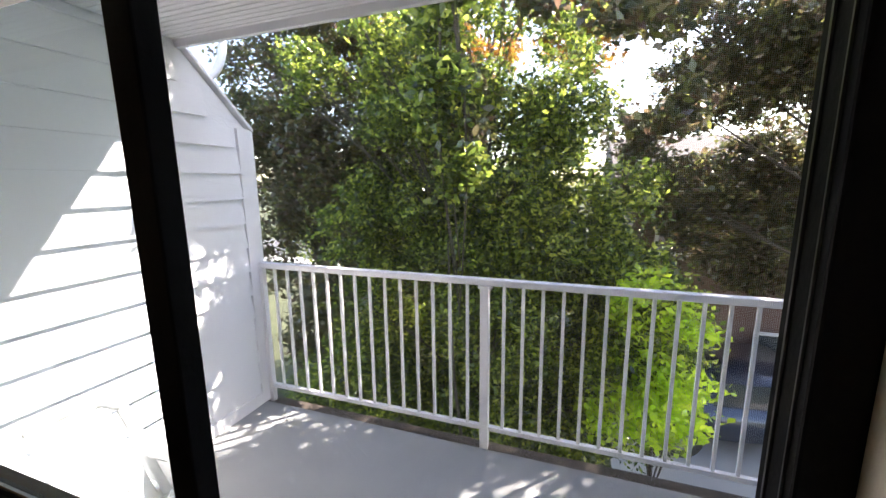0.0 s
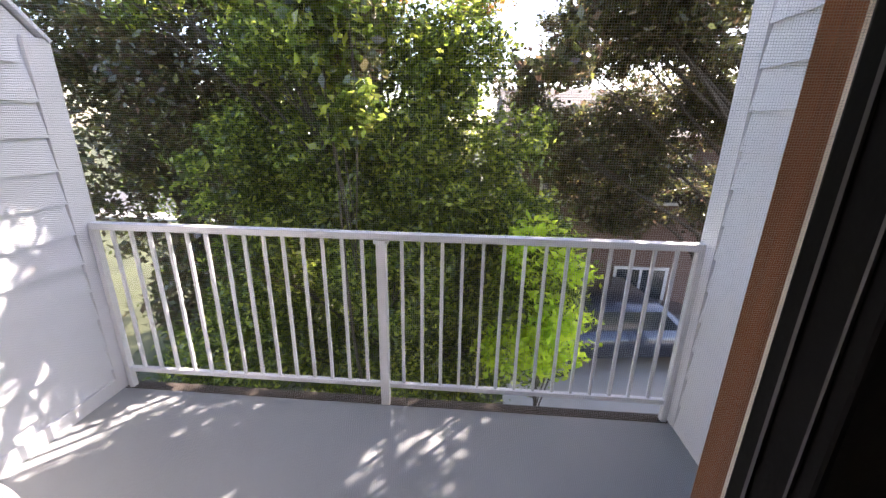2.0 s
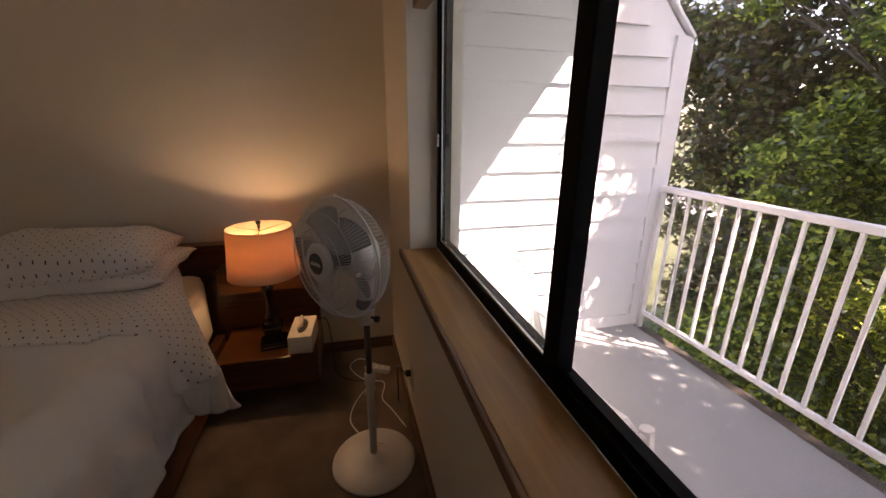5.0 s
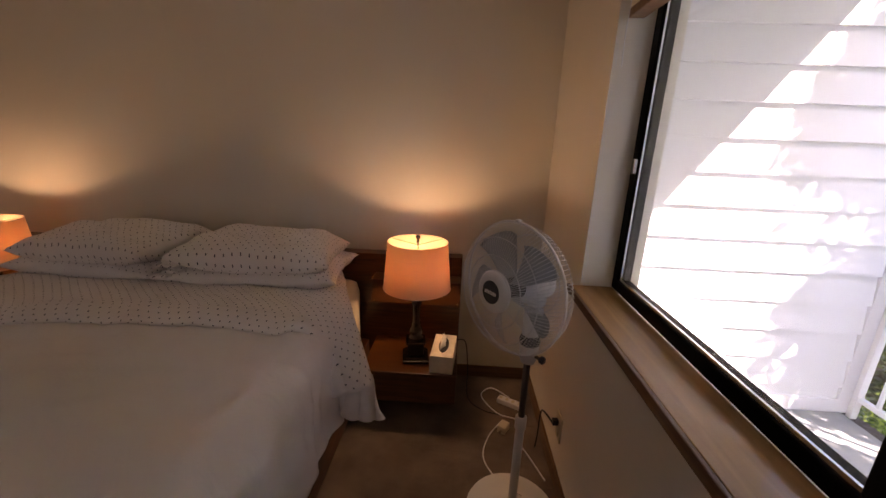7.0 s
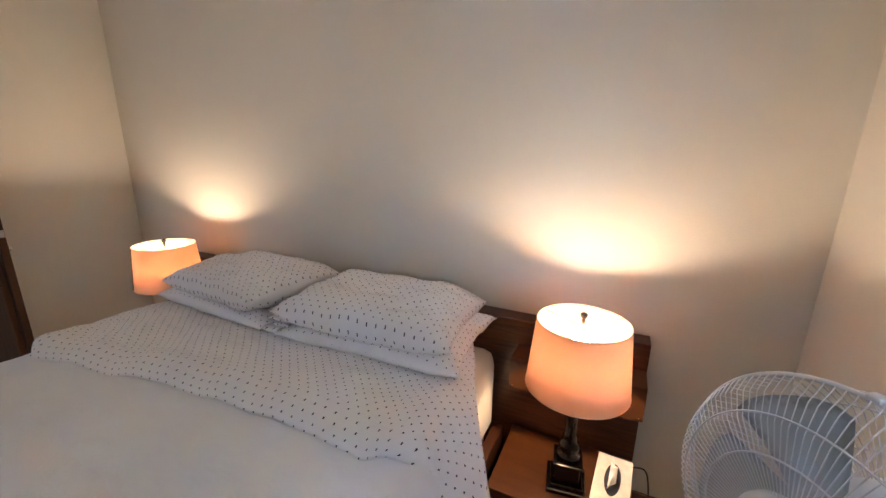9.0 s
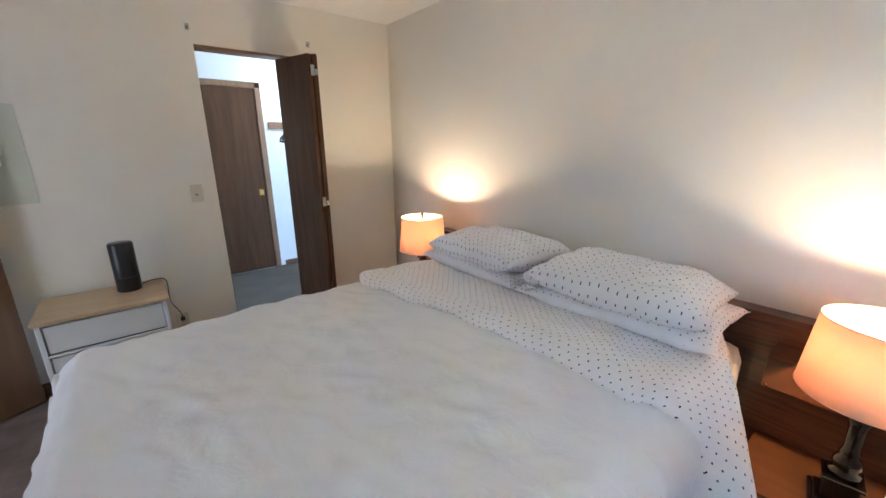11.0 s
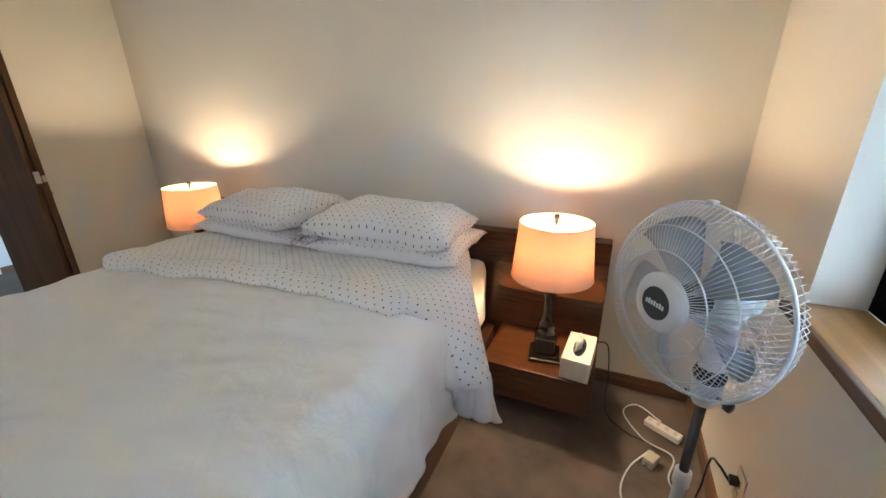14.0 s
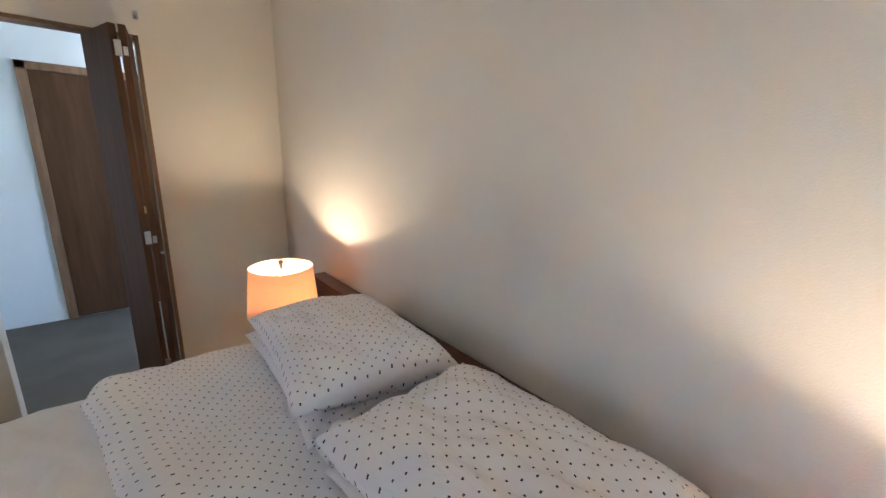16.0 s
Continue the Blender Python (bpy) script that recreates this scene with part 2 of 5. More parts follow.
M_BRASS = material("brass", (0.65, 0.45, 0.18), 0.25, metal=1.0, vary=0.1, bump=0.0)
M_CHROME = material("steel", (0.6, 0.6, 0.6), 0.25, metal=1.0, vary=0.1, bump=0.0)
M_FANWHITE = material("white_plastic", (0.72, 0.74, 0.78), 0.35, vary=0.04, bump=0.03)
M_FANWIRE = material("painted_wire", (0.66, 0.68, 0.72), 0.35, vary=0.05, bump=0.0)
M_FANGREY = material("dark_grey_plastic", (0.035, 0.04, 0.05), 0.4, vary=0.1, bump=0.05)
M_BLADE = material("smoky_blade_plastic", (0.44, 0.48, 0.52), 0.3, vary=0.1, bump=0.02)
M_POLE = material("brushed_pole", (0.12, 0.115, 0.12), 0.3, metal=0.7, vary=0.1, bump=0.05)
M_TISSUEBOX = material("printed_card", (0.66, 0.62, 0.55), 0.6, vary=0.15, scale=40, fine=200, bump=0.05)
M_TISSUE = material("tissue_paper", (0.82, 0.80, 0.76), 0.9, vary=0.05, bump=0.1)
M_TAN = wood("pale_laminate", (0.46, 0.33, 0.19), (0.56, 0.42, 0.26), 0.45, (2, 20, 2))
M_DRAWER = material("frosted_white_drawer", (0.72, 0.73, 0.74), 0.4, vary=0.06, scale=6, bump=0.05)
M_BLACKPL = material("black_plastic", (0.012, 0.012, 0.013), 0.3, vary=0.2, bump=0.05)
M_CREAM = material("cream_plastic", (0.62, 0.57, 0.44), 0.4, vary=0.05, bump=0.03)
M_PAPER = material("pale_paper", (0.60, 0.62, 0.53), 0.7, vary=0.08, scale=12, bump=0.05)
M_GLASS = clear_glass("window_glass", (0.84, 0.93, 0.96), 0.04)
M_SCREEN = screen_mesh("insect_screen")
M_BARK = material("bark", (0.06, 0.048, 0.038), 0.9, vary=0.4, scale=9, fine=60, bump=0.8)
M_LEAF = leafy("green_leaves", ((0.018, 0.034, 0.008), (0.05, 0.08, 0.014), (0.14, 0.20, 0.03), (0.42, 0.46, 0.08)), 0.48)
M_LIME = leafy("lime_leaves", ((0.18, 0.28, 0.02), (0.30, 0.41, 0.03), (0.42, 0.50, 0.06)), 0.6)
M_PURPLE = leafy("dark_maple_leaves", ((0.035, 0.045, 0.02), (0.06, 0.07, 0.028), (0.10, 0.06, 0.045), (0.15, 0.17, 0.04)), 0.45)
M_RUST = leafy("rust_leaves", ((0.20, 0.07, 0.015), (0.25, 0.13, 0.02), (0.18, 0.16, 0.02)), 0.5)
M_GROUND = material("soil_and_grass", (0.07, 0.08, 0.035), 0.95, vary=0.5, scale=1.2, fine=30, bump=0.8)
M_ROAD = material("asphalt", (0.10, 0.10, 0.105), 0.85, vary=0.2, scale=2, fine=90, bump=0.4)
M_PAVE = material("concrete", (0.42, 0.41, 0.39), 0.85, vary=0.15, scale=2, fine=90, bump=0.3)
M_BRICK = material("red_brown_cladding", (0.16, 0.10, 0.085), 0.8, vary=0.25, scale=2, fine=40, bump=0.4)
M_ROOF = material("roof_shingle", (0.10, 0.09, 0.085), 0.9, vary=0.3, scale=3, fine=30, bump=0.5)
M_DARKGLASS = material("dark_pane", (0.03, 0.04, 0.05), 0.08, vary=0.2, bump=0.0)
M_CARBLUE = material("blue_grey_car_paint", (0.035, 0.045, 0.07), 0.3, metal=0.4, vary=0.05, bump=0.0, coat=0.8)
M_TYRE = material("tyre_rubber", (0.02, 0.02, 0.02), 0.8, vary=0.2, bump=0.3)


# ---- mesh helpers ----
def mesh_object(name, bm, mat, parent=None, smooth=False):
    me = bpy.data.meshes.new(name)
    bm.to_mesh(me)
    bm.free()
    me.materials.append(mat)
    if smooth:
        me.shade_smooth()
    ob = new(name, me)
    if parent is not None:
        ob.parent = parent
    return ob


def part(name, bm, mat, parent, label="", smooth=False):
    return tagged(mesh_object(name, bm, mat, parent, smooth), label)


def thing(name, label, category, place=(0, 0, 0), turn=0, group=""):
    ob = new(name)
    ob.matrix_world = pose(*place, 0, 0, turn)
    return tagged(ob, label, category, group)


def fixed(name, bm, mat, label="", smooth=False, parent=None):
    return tagged(mesh_object(name, bm, mat, parent, smooth), label, kind="" if parent else "structure")


def box(x0, x1, y0, y1, z0, z1, bevel=0.0, bm=None, m=None):
    """A box between those planes, its edges rounded by bevel; added to bm if given."""
    out = bm if bm is not None else bmesh.new()
    made = bmesh.ops.create_cube(out, size=1)["verts"]
    mat = Matrix.Translation(((x0 + x1) / 2, (y0 + y1) / 2, (z0 + z1) / 2)) @ Matrix.Diagonal((abs(x1 - x0), abs(y1 - y0), abs(z1 - z0), 1))
    bmesh.ops.transform(out, matrix=mat, verts=made)
    if bevel:
        edges = list({e for v in made for e in v.link_edges})
        res = bmesh.ops.bevel(out, geom=edges, offset=bevel, segments=2, affect="EDGES", profile=0.5)
        made = list({v for f in res["faces"] for v in f.verts} | {v for v in made if v.is_valid})
    if m is not None:
        bmesh.ops.transform(out, matrix=m, verts=made)
    return out


def lathe(profile, steps=32, bm=None, m=None):
    """A turned shape about z from (radius, height) pairs."""
    out = bm if bm is not None else bmesh.new()
    rings = []
    for r, z in profile:
        if r < 1e-6:
            rings.append([out.verts.new((0, 0, z))])
        else:
            rings.append([out.verts.new((r * math.cos(2 * math.pi * i / steps), r * math.sin(2 * math.pi * i / steps), z)) for i in range(steps)])
    for a, b in zip(rings, rings[1:]):
        for i in range(steps):
            j = (i + 1) % steps
            if len(a) == 1 and len(b) == 1:
                continue
            if len(a) == 1:
                out.faces.new((a[0], b[j], b[i]))
            elif len(b) == 1:
                out.faces.new((a[i], a[j], b[0]))
            else:
                out.faces.new((a[i], a[j], b[j], b[i]))
    if m is not None:
        bmesh.ops.transform(out, matrix=m, verts=[v for ring in rings for v in ring])
    return out


def tube(points, radius, sides=8, bm=None, closed=False, taper=None):
    """A round rod along points."""
    out = bm if bm is not None else bmesh.new()
    pts = [Vector(p) for p in points]
    rings, n = [], len(pts)
    up = Vector((0, 0, 1))
    for i, p in enumerate(pts):
        if closed:
            d = (pts[(i + 1) % n] - pts[i - 1]).normalized()
        else:
            d = (pts[min(i + 1, n - 1)] - pts[max(i - 1, 0)]).normalized()
        side = d.cross(up)
        if side.length < 0.05:
            side = d.cross(Vector((1, 0, 0)))
        side.normalize()
        other = side.cross(d)
        r = radius if taper is None else radius + (taper - radius) * i / max(n - 1, 1)
        rings.append([out.verts.new(p + side * (r * math.cos(2 * math.pi * k / sides)) + other * (r * math.sin(2 * math.pi * k / sides))) for k in range(sides)])
    pairs = list(zip(rings, rings[1:])) + ([(rings[-1], rings[0])] if closed else [])
    for a, b in pairs:
        for k in range(sides):
            out.faces.new((a[k], a[(k + 1) % sides], b[(k + 1) % sides], b[k]))
    if not closed:
        out.faces.new(rings[0][::-1])
        out.faces.new(rings[-1])
    return out


def smooth_path(points, per=6):
    """Points along a soft curve through those given."""
    p = [Vector(q) for q in points]
    p = [p[0] * 2 - p[1]] + p + [p[-1] * 2 - p[-2]]
    out = []
    for i in range(1, len(p) - 2):
        for k in range(per):
            t = k / per
            out.append(0.5 * ((2 * p[i]) + (p[i + 1] - p[i - 1]) * t + (2 * p[i - 1] - 5 * p[i] + 4 * p[i + 1] - p[i + 2]) * t * t + (3 * p[i] - p[i - 1] - 3 * p[i + 1] + p[i + 2]) * t ** 3))
    return out + [p[-2]]


def prism(outline, a0, a1, axis="x", bm=None):
    """A flat outline pushed from a0 to a1 along the axis; the outline's pairs are the other two axes in order."""
    out = bm if bm is not None else bmesh.new()

    def at(u, v, a):
        return {"x": (a, u, v), "y": (u, a, v), "z": (u, v, a)}[axis]
    lo = [out.verts.new(at(u, v, a0)) for u, v in outline]
    hi = [out.verts.new(at(u, v, a1)) for u, v in outline]
    out.faces.new(lo)
    out.faces.new(hi[::-1])
    for i in range(len(outline)):
        j = (i + 1) % len(outline)
        out.faces.new((lo[j], lo[i], hi[i], hi[j]))
    bmesh.ops.recalc_face_normals(out, faces=out.faces)
    return out


def cloth(name, fn, nu, nv, mat, parent, u_range, v_range, label="", thick=0.0, texture=None):
    """A sheet from fn(u, v) over a grid, with UV in metres; texture(u, v) gives another UV."""
    us, vs = np.linspace(*u_range, nu), np.linspace(*v_range, nv)
    verts = [tuple(fn(u, v)) for v in vs for u in us]
    faces = [(j * nu + i, j * nu + i + 1, (j + 1) * nu + i + 1, (j + 1) * nu + i) for j in range(nv - 1) for i in range(nu - 1)]
    me = bpy.data.meshes.new(name)
    me.from_pydata(verts, [], faces)
    uv = me.uv_layers.new(name="UVMap")
    for loop in me.loops:
        k = loop.vertex_index
        uv.data[loop.index].uv = texture(us[k % nu], vs[k // nu]) if texture else (us[k % nu], vs[k // nu])
    me.materials.append(mat)
    me.shade_smooth()
    ob = new(name, me)
    ob.parent = parent
    if thick:
        s = ob.modifiers.new("thickness", "SOLIDIFY")
        s.thickness, s.offset = thick, -1
    return tagged(ob, label)


# ---- the room's shell ----
XW, XE, YS, YN, H = -2.13, 1.15, -3.35, 0.435, 2.40
WX0, WX1, WZ0, WZ1 = -1.40, 0.335, 0.88, 2.08
CX0, CX1, CTOP = -1.43, -0.69, 2.06
YC = -5.05
YOUT = 0.65

fixed("floor", box(XW - 0.1, XE + 0.1, YS, YN + 0.1, -0.05, 0.0), M_CARPET, "worn taupe brown bedroom carpet with footprints and vacuum marks")
fixed("floor_closet", box(-2.6, -0.2, YC, YS, -0.05, 0.0), M_HALLCARPET, "grey carpet of the dressing area")
fixed("ceiling", box(XW - 0.1, XE + 0.1, YS, YN, H, H + 0.1), M_CEIL, "plain cream textured ceiling")
fixed("wall_west", box(XW - 0.12, XW, YS, YN + 0.2, 0, H + 0.1), M_WALL, "plain beige wall behind the bed")
south = bmesh.new()
box(XW - 0.12, CX0, YS - 0.11, YS, 0, H + 0.1, bm=south)
box(CX1, XE + 0.1, YS - 0.11, YS, 0, H + 0.1, bm=south)
box(CX0, CX1, YS - 0.11, YS, CTOP, H + 0.1, bm=south)
fixed("wall_south", south, M_WALL, "beige wall with an opening to the dressing area")
east = bmesh.new()
box(XE, XE + 0.12, -2.08, YN + 0.2, 0, H + 0.1, bm=east)
box(XE, XE + 0.12, YS - 0.11, -2.93, 0, H + 0.1, bm=east)
box(XE, XE + 0.12, -2.93, -2.08, 2.06, H + 0.1, bm=east)
fixed("wall_east", east, M_WALL, "plain beige wall with a doorway")
north = bmesh.new()
box(XW, WX0, YN, YOUT, -0.05, H + 0.1, bm=north)
box(WX1, XE, YN, YOUT, -0.05, H + 0.1, bm=north)
box(WX0, WX1, YN, 0.603, -0.05, WZ0, bm=north)
box(WX0, WX1, YN, YOUT, WZ1, H + 0.1, bm=north)
fixed("wall_north", north, M_WALL, "beige wall round a wide window over the balcony")

# dressing area behind the south wall, and a landing past the east doorway
M_COOLWALL = material("cool_white_wall", (0.72, 0.76, 0.76), 0.8, vary=0.03, scale=2, fine=200, bump=0.2)
for sides in ((-2.6, -0.2, YC - 0.1, YC), (-2.7, -2.6, YC, YS - 0.11), (-0.2, -0.1, YC, YS - 0.11)):
    fixed("wall_closet", box(*sides, 0, H), M_COOLWALL, "cool white wall of the dressing area")
fixed("ceiling_closet", box(-2.6, -0.2, YC, YS - 0.11, H, H + 0.1), M_COOLWALL, "white ceiling of the dressing area")
for sides in ((2.2, 2.3, -3.5, -1.6), (XE + 0.12, 2.2, -3.6, -3.5), (XE + 0.12, 2.2, -1.6, -1.5)):
    fixed("wall_landing", box(*sides, 0, H), M_WALL, "plain beige wall of the landing")
fixed("ceiling_landing", box(XE + 0.12, 2.2, -3.5, -1.6, H, H + 0.1), M_CEIL, "plain landing ceiling")
fixed("floor_landing", box(XE + 0.1, 2.2, -3.5, -1.6, -0.05, 0.0), M_CARPET, "taupe brown landing carpet")

for n, (a, b, c, d) in enumerate(((XW, XW + 0.012, YS, YN), (XW + 0.012, CX0, YS, YS + 0.012), (CX1, XE, YS, YS + 0.012), (XW + 0.012, XE, YN - 0.012, YN), (XE - 0.012, XE, -2.0, YN - 0.012))):
    fixed("baseboard", box(a, b, c, d, 0.0, 0.075, 0.003), M_BASE, "narrow brown stained wooden baseboard")
for a, b, c, d in ((-2.6, -1.58, YC, YC + 0.012),):
    fixed("baseboard", box(a, b, c, d, 0.0, 0.06, 0.003), M_BASE, "narrow brown stained wooden baseboard")

# thin brown edging round the opening to the dressing area
edging = bmesh.new()
box(CX0, CX0 + 0.018, YS - 0.113, YS + 0.003, 0, CTOP, bm=edging)
box(CX0, CX1, YS - 0.113, YS + 0.003, CTOP - 0.018, CTOP, bm=edging)
fixed("trim_closet", edging, M_CASING, "brown wooden lining of the opening")


def plain_door(name, label, width, height, place, turn, knob="brass", side=1):
    """A flush door, hinged at its origin and reaching along its own x."""
    d = thing(name, label, "door", place, turn)
    part("leaf", box(0, width, -0.0175, 0.0175, 0.012, height, 0.002), M_DOOR, d)
    kx = width - 0.06
    for s in (-1, 1):
        m = Matrix.Translation((kx, 0, 0.93)) @ Matrix.Rotation(radians(-90 * s), 4, "X")
        k = part("knob", lathe([(0, 0.0175), (0.032, 0.0175), (0.032, 0.022), (0.012, 0.026), (0.011, 0.045), (0.026, 0.055), (0.029, 0.068), (0.022, 0.080), (0, 0.083)], 24, m=m), M_BRASS, d, "round brass knob", True)
    part("latch", box(width, width + 0.003, -0.011, 0.011, 0.90, 0.96), M_BRASS, d, "brass latch plate")
    for z in (0.25, 1.05, 1.85):
        part("hinge", tube(((-0.004, 0.02, z - 0.045), (-0.004, 0.02, z + 0.045)), 0.006), M_BRASS, d, "brass hinge")
    return d


leaf_turn = math.degrees(math.atan2(-3.29 + 2.92, 0.331 - 1.10))
plain_door("bedroom_door", "open flush brown wooden door with a brass knob", 0.80, 2.03, (1.10, -2.915, 0), leaf_turn)
jambs = bmesh.new()
box(XE - 0.012, XE + 0.13, -2.95, -2.92, 0, 2.06, bm=jambs)
box(XE - 0.012, XE + 0.13, -2.09, -2.06, 0, 2.06, bm=jambs)
box(XE - 0.012, XE + 0.13, -2.92, -2.09, 2.03, 2.06, bm=jambs)
box(XE - 0.015, XE, -3.01, -2.95, 0, 2.12, bm=jambs)
box(XE - 0.015, XE, -2.06, -2.0, 0, 2.12, bm=jambs)
box(XE - 0.015, XE, -2.95, -2.06, 2.06, 2.12, bm=jambs)
fixed("trim_doorway", jambs, M_CASING, "brown wooden casing of the bedroom doorway")

# inner door in the back wall of the dressing area, closed
IX0, IX1 = -1.46, -0.84
inner = thing("door_inner", "closed flush brown wooden door in the dressing area", "door")
part("leaf", box(IX0, IX1, YC + 0.002, YC + 0.02, 0.01, 2.03, 0.002), M_CLOSETDOOR, inner)
part("pull", box(IX0 + 0.03, IX0 + 0.08, YC + 0.02, YC + 0.026, 0.88, 0.95, 0.003), M_BRASS, inner, "small brass pull plate")
casing = bmesh.new()
box(IX0 - 0.06, IX0, YC, YC + 0.035, 0, 2.09, 0.004, casing)
box(IX1, IX1 + 0.06, YC, YC + 0.035, 0, 2.09, 0.004, casing)
box(IX0 - 0.06, IX1 + 0.06, YC, YC + 0.035, 2.03, 2.09, 0.004, casing)
fixed("trim_inner_door", casing, M_CASING, "brown wooden door casing")

# folding door, folded at the opening's west side
fold = thing("folding_door", "folded brown bifold closet door with small steel hinges", "door")
for (ax, ay), (bx, by) in (((-1.315, -3.05), (-1.212, -3.405)), ((-1.350, -3.042), (-1.392, -3.405))):
    turn_to = math.atan2(by - ay, bx - ax)
    m = Matrix.Translation((ax, ay, 0)) @ Matrix.Rotation(turn_to, 4, "Z")
    part("panel", box(0, math.hypot(bx - ax, by - ay), -0.0145, 0.0145, 0.015, 2.035, 0.002, m=m), M_CLOSETDOOR, fold)
for z in (0.3, 1.03, 1.93):
    part("hinge", box(-1.340, -1.312, -3.046, -3.036, z - 0.035, z + 0.035, 0.002), M_CHROME, fold, "small steel hinge")
    part("hinge", box(-1.362, -1.343, -3.042, -3.034, z - 0.03, z + 0.01, 0.002), M_CHROME, fold, "small steel hinge")
part("pull", lathe([(0, 0), (0.012, 0), (0.012, 0.014), (0, 0.018)], 12, m=Matrix.Translation((-1.370, -3.09, 0.93)) @ Matrix.Rotation(radians(-90), 4, "Y")), M_CHROME, fold, "small round pull")

for hx in (-0.67, -1.43):
    hook = thing("wall_hook", "small metal curtain hook over the opening", "hook", (hx, YS, 2.155), group="hooks over the opening")
    part("plate", box(-0.011, 0.011, 0, 0.004, -0.018, 0.018, 0.001), M_CHROME, hook)
    part("prong", tube(smooth_path(((0, 0.004, 0), (0, 0.03, -0.006), (0, 0.038, 0.012)), 4), 0.004, 6), M_CHROME, hook)

# ---- window ----
window = tagged(new("window_1"), "wide black aluminium window with a fixed pane and an open screened side", "window")
FY0, FY1 = 0.55, 0.60
for nm, b in (("bottom_rail", box(WX0, WX1, FY0, FY1, 0.905, 0.945, 0.003)), ("top_rail", box(WX0, WX1, FY0, FY1, WZ1 - 0.04, WZ1, 0.003)),
              ("jamb", box(WX0, WX0 + 0.045, FY0, FY1, 0.945, WZ1 - 0.04, 0.003)), ("jamb", box(WX1 - 0.04, WX1, FY0 - 0.008, FY1, 0.945, WZ1 - 0.04, 0.003)),
              ("mullion", box(-0.465, -0.412, FY0 + 0.002, FY1 - 0.01, 0.945, WZ1 - 0.04, 0.003))):
    part(nm, b, M_BLACK, window)
part("screen_track", box(-0.411, WX1 - 0.044, FY0 + 0.012, FY0 + 0.02, 0.946, 0.960), M_BLACK, window)
part("screen_track", box(WX1 - 0.0425, WX1 - 0.0405, FY0 + 0.030, FY0 + 0.033, 0.966, WZ1 - 0.04), M_POLE, window, "thin grey track line")
part("screen_track", box(WX1 - 0.0425, WX1 - 0.0405, FY0 + 0.004, FY0 + 0.006, 0.946, WZ1 - 0.04), M_POLE, window, "thin grey track line")
bead = bmesh.new()
box(WX0 + 0.045, -0.466, 0.556, 0.562, 0.946, 0.956, bm=bead)
box(WX0 + 0.046, WX0 + 0.054, 0.556, 0.562, 0.958, WZ1 - 0.04, bm=bead)
part("bead", bead, M_CHROME, window, "thin grey glazing bead")


def sheet(name, x0, x1, y, z0, z1, mat, label):
    """A thin upright sheet that faces the room and leaves the sun's shadows to what stands outside."""
    me = bpy.data.meshes.new(name)
    me.from_pydata([(x0, y, z0), (x1, y, z0), (x1, y, z1), (x0, y, z1)], [], [(0, 1, 2, 3)])
    me.materials.append(mat)
    ob = new(name, me)
    ob.parent = window
    ob.visible_shadow = False
    return tagged(ob, label)


sheet("pane", WX0 + 0.045, -0.465, 0.563, 0.945, WZ1 - 0.04, M_GLASS, "slightly hazy glass pane")
sheet("insect_screen", -0.50, WX1, 0.628, 0.90, WZ1, M_SCREEN, "fine pale insect screen")
part("latch", box(WX0 + 0.03, WX0 + 0.05, FY0 - 0.012, FY0, 1.33, 1.38, 0.003), M_CHROME, window, "small steel latch")
sill = bmesh.new()
box(WX0 + 0.002, WX1 - 0.002, YN - 0.035, 0.55, WZ0, 0.905, 0.003, sill)
fixed("window_sill", sill, M_SILL, "wide varnished tan wooden window sill")
fixed("trim_sill_edge", box(WX0 - 0.01, WX1 + 0.01, YN - 0.048, YN - 0.036, WZ0 - 0.004, 0.907, 0.003), M_BASE, "dark brown edging of the sill")
# outside cedar trim
cedar = bmesh.new()
box(WX1, WX1 + 0.012, 0.601, 0.624, 0.90, WZ1, bm=cedar)
box(WX1 + 0.002, WX1 + 0.045, 0.632, 0.690, 0.86, WZ1 + 0.06, 0.003, cedar)
fixed("trim_window_outside", cedar, M_CEDAR, "orange brown cedar trim outside the window")

# raised blind
blind = thing("window_blind", "raised cream slatted blind with a wood-look bottom rail and a cord", "blind")
part("head_rail", box(WX0 + 0.02, WX1 - 0.02, 0.455, 0.505, WZ1 - 0.045, WZ1 - 0.002, 0.003), M_CREAM, blind)
for k in range(22):
    z = 1.835 + k * 0.0088
    part("slat", box(WX0 + 0.02, WX1 - 0.02, 0.456 + 0.001 * (k % 3), 0.504 + 0.001 * (k % 2), z, z + 0.004), M_CREAM, blind)
part("bottom_rail", box(WX0 + 0.02, WX1 - 0.02, 0.455, 0.507, 1.805, 1.832, 0.004), M_CASING, blind, "brown bottom rail")
part("cord", tube(smooth_path(((-1.36, 0.452, 1.85), (-1.362, 0.45, 1.75), (-1.36, 0.452, 1.66)), 4), 0.0015, 5), M_WHITE, blind, "thin white cord")

